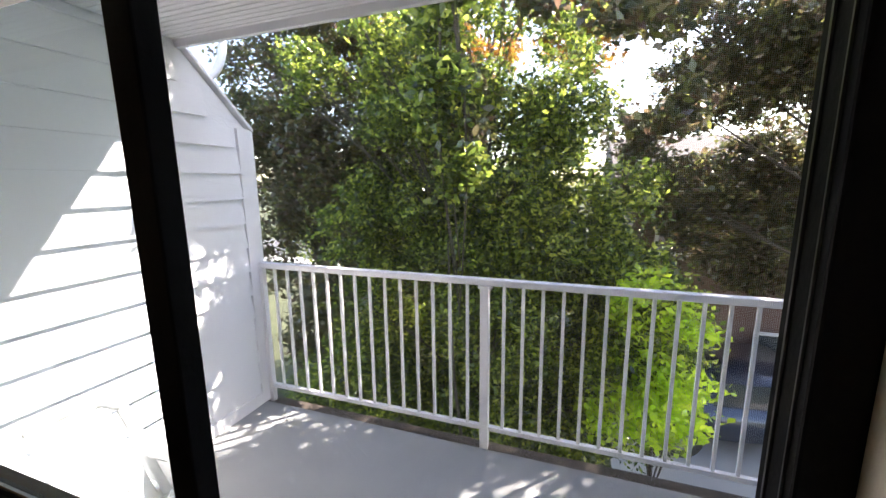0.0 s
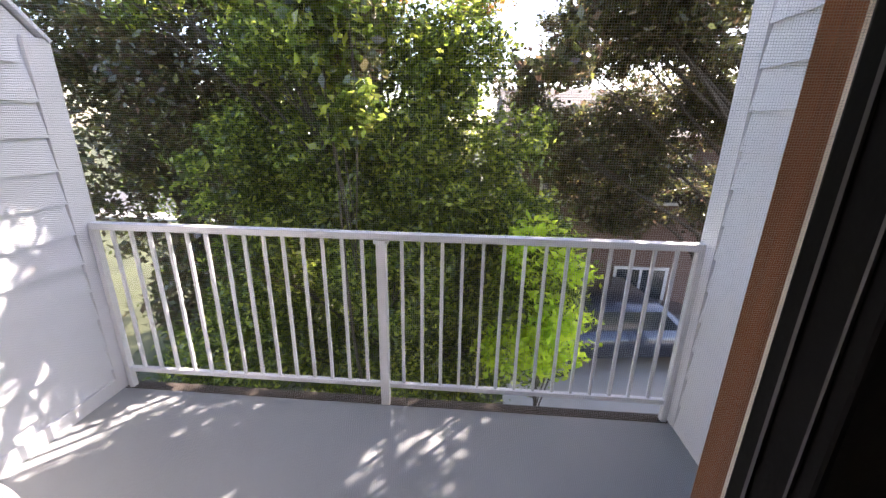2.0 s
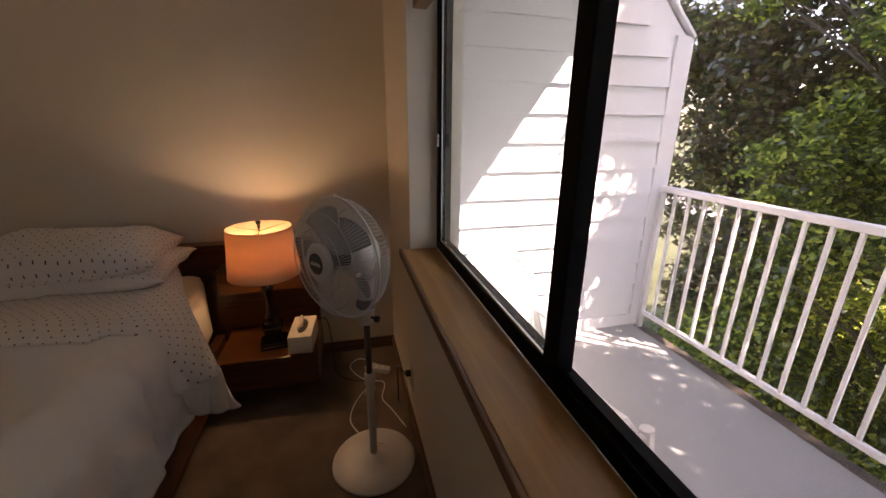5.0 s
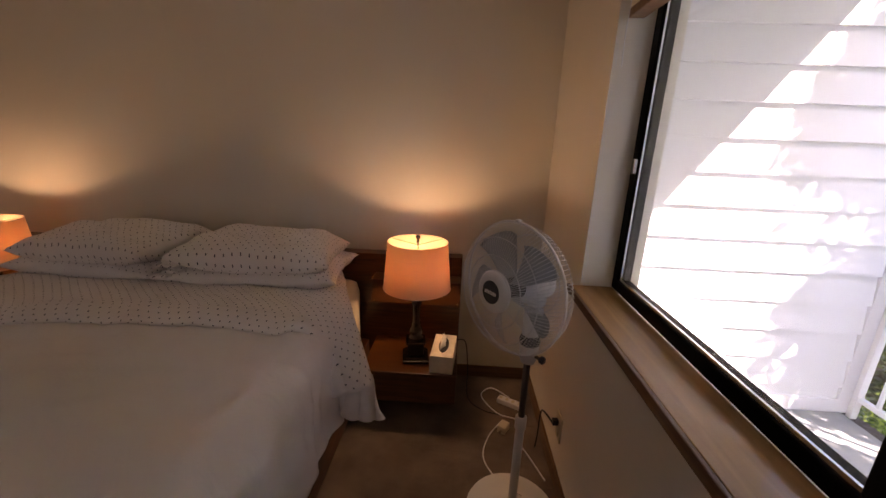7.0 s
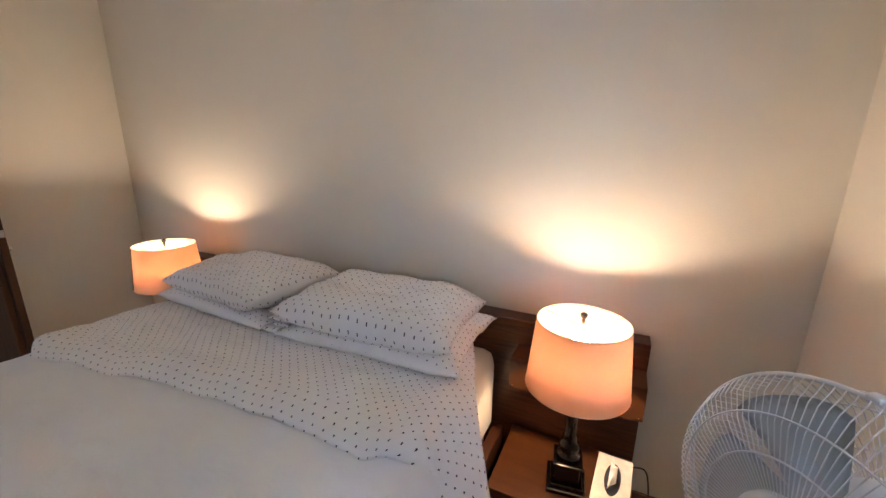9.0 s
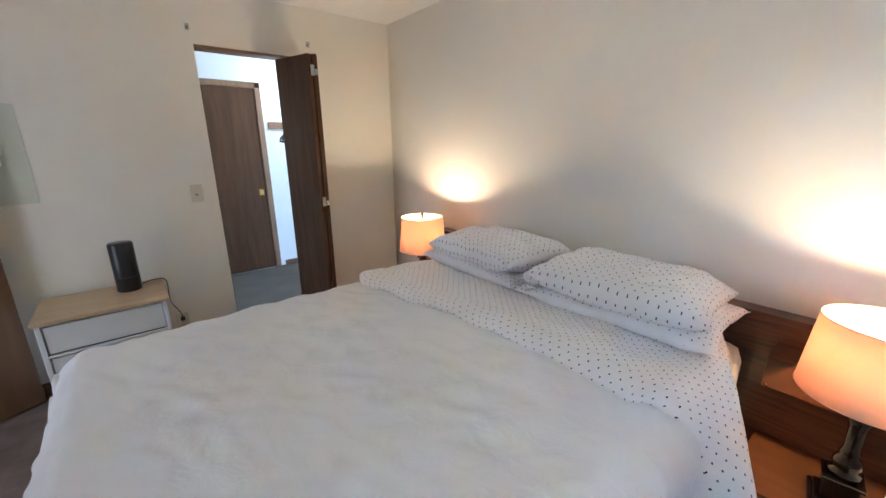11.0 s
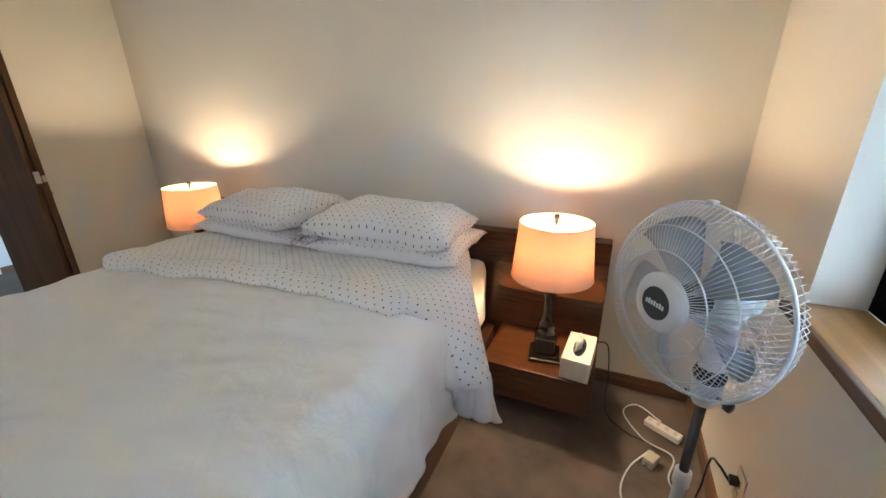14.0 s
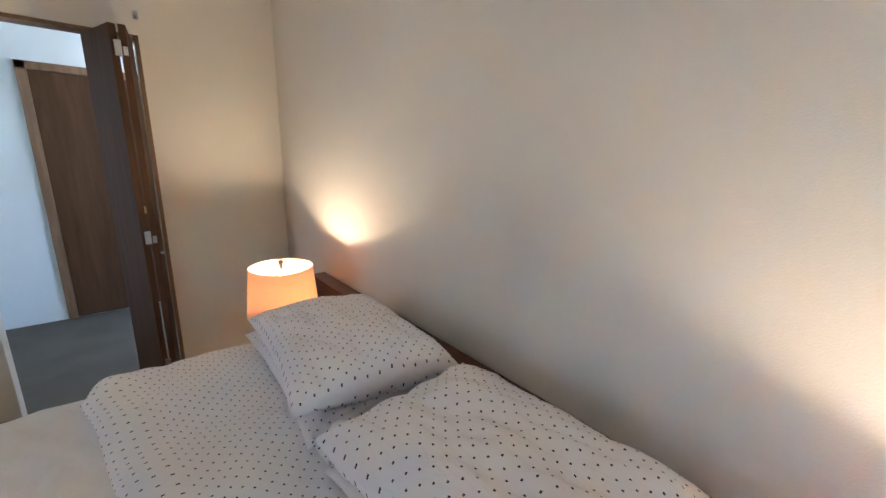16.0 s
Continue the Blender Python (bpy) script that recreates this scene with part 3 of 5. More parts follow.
# ---- bed ----
BY0, BY1, BX1 = -2.16, -0.54, 0.09
MATTOP = 0.66
YMID = (BY0 + BY1) / 2
bed = thing("bed_frame", "dark walnut bed frame with a wide headboard and built-in nightstands", "bed", (0, 0, 0))
part("headboard", box(XW + 0.013, -2.03, -2.69, -0.01, 0.12, 0.795, 0.004), M_DARKWOOD, bed)
for nm, b in (("side_rail", box(-2.03, BX1, BY1 - 0.04, BY1 + 0.005, 0.06, 0.27, 0.004)), ("side_rail", box(-2.03, BX1, BY0 - 0.005, BY0 + 0.04, 0.06, 0.27, 0.004)),
              ("foot_rail", box(BX1 - 0.04, BX1 + 0.003, BY0 + 0.04, BY1 - 0.04, 0.06, 0.27, 0.004)), ("platform", box(-2.02, BX1 - 0.08, BY0 + 0.08, BY1 - 0.08, 0.0, 0.26))):
    part(nm, b, M_DARKWOOD, bed)


def nightstand(y0, y1, outer):
    part("nightstand_top", box(-2.03, -1.665, y0, y1, 0.275, 0.295, 0.003), M_SHELFWOOD, bed, "orange brown lit nightstand top")
    part("nightstand_front", box(-1.70, -1.675, y0 + 0.002, y1 - 0.002, 0.12, 0.275, 0.003), M_DARKWOOD, bed)
    part("nightstand_base", box(-2.03, -1.70, y0 + 0.01, y1 - 0.01, 0.12, 0.145), M_DARKWOOD, bed)
    side = [(-2.03, 0.12), (-1.70, 0.12), (-1.70, 0.275), (-2.03, 0.275)]
    part("nightstand_side", prism([(a, b) for a, b in side], y1 - 0.022 if outer > 0 else y0 + 0.003, y1 - 0.003 if outer > 0 else y0 + 0.022, "y"), M_DARKWOOD, bed)
    part("ledge_top", box(-2.03, -1.905, y0, y1, 0.675, 0.69, 0.002), M_SHELFWOOD, bed)
    part("ledge_front", box(-1.925, -1.905, y0, y1, 0.56, 0.675, 0.002), M_SHELFWOOD, bed)
    for k in (0.03, 0.45, 0.97):
        y = y0 + (y1 - y0) * k
        part("pin", lathe([(0, 0), (0.004, 0), (0.003, 0.003), (0, 0.004)], 8, m=Matrix.Translation((-1.905, y, 0.572)) @ Matrix.Rotation(radians(90), 4, "Y")), M_BRASS, bed, "tiny brass pin")


nightstand(-0.49, -0.012, 1)
nightstand(-2.69, -2.21, -1)

mattress = thing("mattress", "thick mattress in a cream fitted sheet on the bed frame", "mattress")
mb = box(-2.02, BX1 - 0.07, BY0 + 0.04, BY1 - 0.03, 0.27, MATTOP, 0.06)
part("body", mb, M_SHEET, mattress, smooth=True)


def drape(px, py, x0, x1, y0, y1, top, r, flare, limit):
    """Where a cloth point lies that is spread from px, py over a flat top with those edges."""
    nx, ny = min(max(px, x0), x1), min(max(py, y0), y1)
    dx, dy = px - nx, py - ny
    d = math.hypot(dx, dy)
    if d < 1e-6:
        return Vector((px, py, top)), 0.0
    dx, dy = dx / d, dy / d
    q = r * math.pi / 2
    if d < q:
        a = d / r
        out, down = r * math.sin(a), r * (1 - math.cos(a))
    else:
        out, down = r + (d - q) * flare, r + (d - q) * math.sqrt(1 - flare * flare)
    return Vector((nx + dx * out, ny + dy * out, max(top - down, limit))), d


def duvet_point(u, v):
    p, d = drape(u, v, -1.6, BX1 - 0.10, BY0 + 0.10, BY1 - 0.10, 0.71, 0.13, 0.02, 0.13)
    puff = 0.018 * noise.noise(Vector((u * 2.2, v * 2.2, 0.3))) + 0.008 * noise.noise(Vector((u * 6, v * 6, 1.3)))
    puff += 0.025 * (0.35 - abs(noise.noise(Vector((u * 3.2 + v * 1.5, v * 4.5 - u, 8.1))))) * 2 * min(1.0, 0.35 + d * 3)
    puff += 0.012 * (0.3 - abs(noise.noise(Vector((u * 9, v * 8 + u * 5, 3.7)))))
    crown = 0.03 * max(0, 1 - ((v - YMID) / 0.85) ** 2)
    p.z += puff + crown * (1 if d < 0.05 else max(0, 1 - d * 5))
    if d > 0.12:
        k = min((d - 0.12) / 0.25, 1)
        along = u if abs(v - YMID) > 0.7 else v
        ang = math.atan2(v - YMID, u - BX1 + 0.1) if u > BX1 - 0.1 else u * 1.3
        wave = 0.55 * math.sin(ang * 17 + 2.5 * noise.noise(Vector((u * 1.5, v * 1.5, 5)))) + 1.0 * noise.noise(Vector((ang * 9, d * 2.0, 2.2))) + 0.5 * noise.noise(Vector((u * 14 + v * 9, v * 5, 7.7)))
        n = Vector((p.x - max(min(p.x, BX1 - 0.1), -1.6), p.y - min(max(p.y, BY0 + 0.1), BY1 - 0.1), 0))
        if n.length > 1e-5:
            pucker = math.sin(ang * 40 + 5 * noise.noise(Vector((u * 3, v * 3, 6.5)))) * max(0.0, 0.5 + noise.noise(Vector((u * 5, v * 5, 1.7))))
            p += n.normalized() * (0.032 * k * wave + (0.016 if u > BX1 - 0.1 else 0.007) * k * pucker)
        p.z += 0.02 * k * wave
        fold_in = max(0.0, 1 - abs(v - (BY0 + 0.25)) / 0.5) if u > BX1 - 0.25 else 0.0
        p.z += 0.022 * fold_in * math.sin(v * 38 + u * 22 + 2 * noise.noise(Vector((u * 4, v * 4, 3))))
    return p


duvet = thing("duvet", "puffy white cotton duvet hanging wrinkled over the bed", "bedding")
cloth("cover", duvet_point, 130, 150, M_DUVET, duvet, (-1.40, BX1 + 0.31), (BY0 - 0.32, BY1 + 0.44), thick=0.02)


part("tie", tube(smooth_path(((0.11, -1.95, 0.36), (0.145, -1.975, 0.26), (0.13, -2.03, 0.11)), 4), 0.011, 6), M_DUVET, duvet, "short white cloth tie", True)


def curve_at(points, s):
    """The place at share s of the way along evenly keyed points."""
    path = smooth_path(points, 8)
    k = min(max(s, 0.0), 1.0) * (len(path) - 1)
    i = min(int(k), len(path) - 2)
    return path[i].lerp(path[i + 1], k - i)


BAND_HALF = 0.665


def band_edge(v):
    return -1.155 - 0.085 * (v - YMID) / 0.8 - 0.035 * math.cos((v - YMID) * 2.2) + 0.012 * noise.noise(Vector((v * 3, 0, 9)))


def band_borders(v):
    """The back and the front border of the turned-back band at v across the bed; past the mattress's edge it falls as a tapering lobe."""
    side = 1 if v > YMID else -1
    ym = min(max(v, YMID - BAND_HALF), YMID + BAND_HALF)
    e = band_edge(ym)
    front = Vector((e, ym, duvet_point(e, ym).z + 0.046))
    back = Vector((-1.97, ym, 0.735))
    s = (abs(v - YMID) - BAND_HALF) / 0.40
    if s <= 0:
        return back, front
    shift = 0.0 if side > 0 else 0.14

    def world(q):
        return Vector((q[0] + shift, YMID + side * (q[1] - YMID), q[2]))
    yt = YMID + BAND_HALF
    f = curve_at([(e - shift, yt, front.z)] + [(-1.248, -0.605, 0.755), (-1.290, -0.535, 0.66), (-1.292, -0.50, 0.55), (-1.283, -0.477, 0.435)], s)
    b = curve_at([(-1.97 - shift, yt, 0.735), (-1.76, -0.58, 0.732), (-1.56, -0.505, 0.70), (-1.44, -0.425, 0.60), (-1.363, -0.360, 0.462)], s)
    return world(b), world(f)


def fold_point(u, v):
    """The turned-back band: u runs from the pillows (0) to the rolled edge (1) and on under it."""
    side = 1 if v > YMID else -1
    b, f = band_borders(v)
    t = min(u, 1.0)
    along = f - b
    s = min(max((abs(v - YMID) - BAND_HALF) / 0.40, 0.0), 1.0)
    n = Vector((0, 0, 1)).lerp(Vector((0.45, 0.80 * side, 0.15)), min(s * 2.2, 1.0)).normalized()
    p = b.lerp(f, t)
    p += n * (0.055 * s * 4 * t * (1 - t))
    p += n * 0.016 * noise.noise(Vector((p.x * 6, p.y * 5, p.z * 5 + 4.0))) + n * 0.008 * noise.noise(Vector((p.x * 15, p.y * 11, 2.0)))
    if u > 0.9:
        a = (u - 0.9) / 0.16 * math.pi
        r = 0.032
        p += n * (r * (math.cos(a) - 1) + 0.010 * math.sin(min(a, math.pi))) + along.normalized() * (r * math.sin(a))
    return p


def fold_texture(u, v):
    b, f = band_borders(v)
    return ((u - 1) * (f - b).length, v * 1.02)


folded = cloth("turned_back_band", fold_point, 76, 150, M_DOTS, duvet, (0.0, 1.06), (YMID - BAND_HALF - 0.40, YMID + BAND_HALF + 0.40),
               "white cotton printed with small dark dots", 0.008, fold_texture)


def corner_point(u, v):
    """The plain inner cloth that shows under the band's hanging corner."""
    top = Vector((-1.292, -0.485, 0.47)).lerp(Vector((-1.362, -0.372, 0.49)), u)
    low = Vector((-1.330, -0.49, 0.315)).lerp(Vector((-1.385, -0.332, 0.262)), u)
    p = top.lerp(low, v)
    out = Vector((0.85, 0.5, 0.1)).normalized()
    return p + out * (0.022 * math.sin(u * math.pi) * (0.4 + v) + 0.010 * math.sin(u * 17 + v * 4) * v)


cloth("inner_corner", corner_point, 26, 16, M_DUVET, duvet, (0, 1), (0, 1), "plain white inner side of the corner", 0.022)


def pillow(place, size, turn, tip, roll=0.0, seed=0, label=""):
    """A soft pillow with pinched corners and creases."""
    w, l, h = size
    ob = thing("pillow", label, "pillow", group="pillows on the bed")
    ob.matrix_world = pose(*place, tip, roll, turn)
    n = 44
    bm = bmesh.new()
    uvl = bm.loops.layers.uv.new("UVMap")
    grids = []
    for s in (1, -1):
        g = []
        for j in range(n + 1):
            row = []
            for i in range(n + 1):
                a, b = i / n * 2 - 1, j / n * 2 - 1
                fall = max(0.0, (1 - abs(a) ** 2.8) * (1 - abs(b) ** 2.8)) ** 0.48
                pinch_x = 1 - 0.09 * (1 - b * b) * abs(a) ** 3
                pinch_y = 1 - 0.09 * (1 - a * a) * abs(b) ** 3
                crease = 0.26 * noise.noise(Vector((a * 2.3 + seed, b * 2.3, s))) + 0.09 * (0.3 - abs(noise.noise(Vector((a * 4 + seed, b * 7 + a * 3, s))))) * 2 + 0.15 * noise.noise(Vector((a * 5 + b * 3, b * 1.4 - a + seed, s * 2.0)))
                edge = max(abs(a), abs(b))
                ripple = 0.05 * math.sin(14 * (a if abs(b) > abs(a) else b) + seed) * edge ** 6
                z = s * h / 2 * fall * (1 + crease) + h * ripple * 0.5
                row.append(bm.verts.new((a * w / 2 * pinch_x, b * l / 2 * pinch_y, z)) if s == 1 or 0 < i < n and 0 < j < n else grids[0][j][i])
            g.append(row)
        grids.append(g)
    for s, g in zip((1, -1), grids):
        for j in range(n):
            for i in range(n):
                q = [g[j][i], g[j][i + 1], g[j + 1][i + 1], g[j + 1][i]]
                ids = [(i, j), (i + 1, j), (i + 1, j + 1), (i, j + 1)]
                if s < 0:
                    q, ids = q[::-1], ids[::-1]
                f = bm.faces.new(q)
                f.smooth = True
                for loop, (ii, jj) in zip(f.loops, ids):
                    loop[uvl].uv = (ii / n * w + seed, jj / n * l)
    part("pillowcase", bm, M_DOTS, ob)
    return ob


PL = "plump white dotted cotton pillow {} the stack"
pillow((-1.755, -0.94, 0.79), (0.48, 0.74, 0.13), 3, 0, 0, 1, PL.format("under"))
pillow((-1.755, -1.73, 0.79), (0.48, 0.74, 0.13), -3, 0, 0, 2, PL.format("under"))
pillow((-1.745, -0.955, 0.874), (0.49, 0.70, 0.19), 5, -2, -2, 3, PL.format("on top of"))
pillow((-1.745, -1.69, 0.876), (0.49, 0.71, 0.19), -7, 3, -2, 4, PL.format("on top of"))


def cuff(x, y, z, turn, seed):
    """The open, crumpled end of a pillowcase between the two stacks."""
    def fn(u, v):
        a = u / 0.16 * math.pi * 1.7
        r = 0.035 + 0.012 * math.sin(a * 4 + seed)
        return Vector((x + r * math.cos(a + turn) * 1.4, y + (v - 0.03) * 1.1 + 0.006 * math.sin(a * 5), z + r * math.sin(a + turn) * 0.7 + 0.01 * noise.noise(Vector((u * 30, v * 30, seed)))))
    return fn


for cx, cy, cz, ct, seed in ((-1.56, -1.30, 0.83, 0.4, 3), (-1.58, -1.345, 0.775, 2.0, 8)):
    cf = thing("pillowcase_cuff", "crumpled open end of a dotted pillowcase between the pillow stacks", "bedding")
    cloth("hem", cuff(cx, cy, cz, ct, seed), 26, 8, M_DOTS, cf, (0, 0.16), (0, 0.07), thick=0.003)


# ---- lamps ----
def table_lamp(x, y, seam=0.0):
    lamp = thing("table_lamp", "lit peach-shaded table lamp with black base on the nightstand", "lamp", (x, y, 0.296), 8, "lamps beside the bed")
    base = part("base", box(-0.068, 0.068, -0.068, 0.068, 0, 0.018, 0.004), M_LAMPBLACK, lamp)
    b2 = bmesh.new()
    box(-0.056, 0.056, -0.056, 0.056, 0.018, 0.032, 0.004, b2)
    box(-0.042, 0.042, -0.042, 0.042, 0.032, 0.10, 0.004, b2)
    box(-0.050, 0.050, -0.050, 0.050, 0.10, 0.112, 0.003, b2)
    part("plinth", b2, M_LAMPBLACK, lamp)
    part("column", lathe([(0.02, 0.112), (0.038, 0.118), (0.04, 0.13), (0.028, 0.14), (0.036, 0.155), (0.033, 0.175), (0.022, 0.19), (0.026, 0.20), (0.019, 0.215), (0.022, 0.30), (0.030, 0.325), (0.018, 0.335), (0.02, 0.35), (0.012, 0.36), (0.0, 0.36)], 24), M_LAMPBLACK, lamp, smooth=True)
    part("socket", lathe([(0.022, 0.36), (0.022, 0.372), (0.016, 0.376), (0.016, 0.468), (0, 0.47)], 20), M_BRASS, lamp, "small brass socket", True)
    me_profile = [(0.170, 0.400), (0.148, 0.640), (0.146, 0.640), (0.168, 0.400), (0.170, 0.400)]
    shade = part("shade", lathe(me_profile, 64), M_SHADE, lamp, "glowing peach linen shade", True)
    for r, z in ((0.1695, 0.402), (0.1475, 0.639)):
        part("rim", tube([(r * math.cos(a), r * math.sin(a), z) for a in np.linspace(0, 2 * math.pi, 48, endpoint=False)], 0.002, 6, closed=True), M_SHADE, shade)
    if seam:
        c, s = math.cos(seam), math.sin(seam)
        part("seam", tube(((0.1715 * c, 0.1715 * s, 0.403), (0.1495 * c, 0.1495 * s, 0.638)), 0.0035, 6), M_SHADESEAM, lamp, "darker seam down the shade")
    spider = bmesh.new()
    for k in range(3):
        a = k * 2 * math.pi / 3
        tube(((0, 0, 0.622), (0.146 * math.cos(a), 0.146 * math.sin(a), 0.636)), 0.0014, 6, spider)
    part("spider", spider, M_BRASS, lamp, "thin brass shade fitter")
    harp = bmesh.new()
    tube(smooth_path(((0.016, 0, 0.38), (0.05, 0, 0.46), (0.045, 0, 0.56), (0, 0, 0.62), (-0.045, 0, 0.56), (-0.05, 0, 0.46), (-0.016, 0, 0.38)), 5), 0.0018, 6, harp)
    part("harp", harp, M_BRASS, lamp, "brass wire harp")
    part("finial", lathe([(0, 0.62), (0.005, 0.622), (0.005, 0.635), (0.009, 0.64), (0.006, 0.648), (0.012, 0.658), (0.012, 0.668), (0, 0.674)], 16), M_LAMPBLACK, lamp, "small dark finial", True)
    globe = bpy.data.materials.get("lit_bulb")
    if globe is None:
        globe = bpy.data.materials.new("lit_bulb")
        globe.use_nodes = True
        b = globe.node_tree.nodes["Principled BSDF"]
        b.inputs["Base Color"].default_value = (0.9, 0.85, 0.75, 1)
        b.inputs["Emission Color"].default_value = (1.0, 0.72, 0.42, 1)
        b.inputs["Emission Strength"].default_value = 4
    gl = part("bulb", lathe([(0.013, 0.465), (0.015, 0.49), (0.029, 0.545), (0.031, 0.565), (0.024, 0.59), (0, 0.60)], 20), globe, lamp, "lit frosted bulb", True)
    gl.visible_shadow = False
    return lamp


table_lamp(*LAMPS[0])
table_lamp(*LAMPS[1], seam=-0.6)

# tissue box
tb = thing("tissue_box", "pale patterned tissue box with a tissue pulled up on the nightstand", "tissue box", (-1.79, -0.085, 0.296), -4)
part("carton", box(-0.115, 0.115, -0.058, 0.058, 0, 0.095, 0.002), M_TISSUEBOX, tb)
# the carton is solid: a dark oval on top gives the hole's shade
part("opening", prism([(0.075 * math.cos(a), 0.026 * math.sin(a)) for a in np.linspace(0, 2 * math.pi, 20, endpoint=False)], 0.0955, 0.0965, "z"), M_FANGREY, tb, "flat dark oval drawn for the shaded opening")


def tissue_pt(u, v):
    return Vector((u * (1 - v * 4) + 0.015 * math.sin(v * 60), 0.012 * math.sin(u * 90 + v * 30), 0.095 + v * 0.8 + 0.008 * math.sin(u * 60)))


cloth("tissue", tissue_pt, 16, 10, M_TISSUE, tb, (-0.05, 0.05), (0, 0.06), "white crumpled tissue")

# ---- standing fan ----
def pedestal_fan():
    fan = thing("pedestal_fan", "white pedestal fan with grey blades standing on a round base", "fan", (-1.205, 0.225, 0))
    part("base", lathe([(0, 0.0), (0.175, 0.0), (0.180, 0.006), (0.176, 0.014), (0.11, 0.028), (0.04, 0.036), (0.03, 0.05), (0, 0.05)], 48), M_FANWHITE, fan, smooth=True)
    part("lower_pole", lathe([(0.0165, 0.05), (0.0165, 0.40), (0.021, 0.405), (0.021, 0.45), (0.014, 0.455), (0, 0.455)], 20), M_FANWHITE, fan, smooth=True)
    part("upper_pole", lathe([(0.012, 0.455), (0.012, 0.70), (0, 0.70)], 20), M_POLE, fan, "dark brushed metal pole", True)
    collar = part("collar", lathe([(0.0, 0.68), (0.024, 0.68), (0.030, 0.70), (0.034, 0.745), (0.030, 0.75), (0, 0.75)], 24), M_FANWHITE, fan, smooth=True)
    part("neck", lathe([(0.0, 0.75), (0.033, 0.75), (0.036, 0.765), (0.030, 0.785), (0, 0.785)], 24), M_FANGREY, fan, "dark grey ring", True)
    part("knob", lathe([(0, 0), (0.006, 0), (0.006, 0.02), (0.013, 0.022), (0.013, 0.034), (0, 0.036)], 14, m=Matrix.Translation((0.025, 0.02, 0.715)) @ Matrix.Rotation(radians(40), 4, "Z") @ Matrix.Rotation(radians(90), 4, "Y")), M_FANGREY, collar, "small dark knob", True)
    part("yoke", tube(smooth_path(((0, 0, 0.77), (-0.01, 0.005, 0.85), (-0.005, 0.008, 0.95)), 4), 0.03, 12, taper=0.036), M_FANWHITE, fan, smooth=True)
    # the head's own z is its axis, pointing at the bed
    face = look((-0.004, -0.022, 0.965), (-0.604, 0.768, 0.965 - 0.03))
    A = face
    def place(bm):
        bmesh.ops.transform(bm, matrix=A, verts=bm.verts)
        return bm
    R = 0.214
    part("motor", place(lathe([(0, -0.09), (0.035, -0.088), (0.055, -0.07), (0.062, -0.02), (0.060, 0.02), (0.03, 0.03), (0, 0.03)], 28)), M_FANWHITE, fan, smooth=True)
    blades = part("hub", place(lathe([(0, 0.125), (0.03, 0.125), (0.035, 0.115), (0.035, 0.05), (0, 0.05)], 24)), M_FANGREY, fan, "dark grey blade hub", True)
    for k in range(5):
        bm = bmesh.new()
        nr, na = 9, 8
        grid = []
        for i in range(nr):
            r = 0.03 + (0.185 - 0.03) * i / (nr - 1)
            half = radians(12 + 9 * i / (nr - 1))
            row = []
            for j in range(na):
                t = j / (na - 1) * 2 - 1
                a = k * 2 * math.pi / 5 + 0.60 + t * half + 0.25 * i / nr
                rr = r - (0.014 * t ** 4 if i == nr - 1 else 0)
                row.append(bm.verts.new((rr * math.cos(a), rr * math.sin(a), 0.082 + 0.028 * t + 0.006 * t * t)))
            grid.append(row)
        for i in range(nr - 1):
            for j in range(na - 1):
                bm.faces.new((grid[i][j], grid[i + 1][j], grid[i + 1][j + 1], grid[i][j + 1]))
        bmesh.ops.solidify(bm, geom=bm.faces[:], thickness=0.002)
        part("blade", place(bm), M_BLADE, blades, "translucent dark grey blade", True)
    front = bmesh.new()
    for k in range(110):
        a = 2 * math.pi * k / 110
        pts = [(0.066, 0.158), (0.11, 0.157), (0.16, 0.147), (0.195, 0.125), (0.210, 0.098), (R, 0.085)]
        sw = 0.10
        tube([((r * math.cos(a + sw * (i / 5))), (r * math.sin(a + sw * (i / 5))), z) for i, (r, z) in enumerate(pts)], 0.0009, 4, front)
    for r, z in ((0.115, 0.157), (0.168, 0.144)):
        tube([(r * math.cos(t), r * math.sin(t), z) for t in np.linspace(0, 2 * math.pi, 64, endpoint=False)], 0.0016, 5, front, True)
    tagged(part("front_grille", place(front), M_FANWIRE, fan, "fine white wire grille"), kind="")
    back = bmesh.new()
    for k in range(90):
        a = 2 * math.pi * k / 90
        pts = [(0.055, -0.03), (0.10, -0.03), (0.16, -0.012), (0.200, 0.03), (R, 0.08)]
        tube([((r * math.cos(a - 0.08 * i / 4)), (r * math.sin(a - 0.08 * i / 4)), z) for i, (r, z) in enumerate(pts)], 0.0009, 4, back)
    for r, z in ((0.10, -0.031), (0.165, -0.010)):
        tube([(r * math.cos(t), r * math.sin(t), z) for t in np.linspace(0, 2 * math.pi, 64, endpoint=False)], 0.0016, 5, back, True)
    part("rear_grille", place(back), M_FANWIRE, fan, "fine white wire grille")
    part("rim", place(tube([(R * math.cos(t), R * math.sin(t), 0.083) for t in np.linspace(0, 2 * math.pi, 90, endpoint=False)], 0.0042, 8, closed=True)), M_FANWHITE, fan, smooth=True)
    cap = part("cap", place(lathe([(0, 0.168), (0.045, 0.168), (0.060, 0.166), (0.067, 0.158), (0.067, 0.148), (0, 0.148)], 36)), M_FANWHITE, fan, smooth=True)
    part("badge", place(lathe([(0, 0.1705), (0.036, 0.1705), (0.037, 0.168), (0, 0.168)], 32)), M_FANGREY, cap, "dark round badge")
    bars = bmesh.new()
    for k in range(7):
        x = -0.024 + k * 0.0075
        box(x, x + 0.005, -0.006, 0.004 + 0.002 * (k % 2), 0.171, 0.1718, bm=bars)
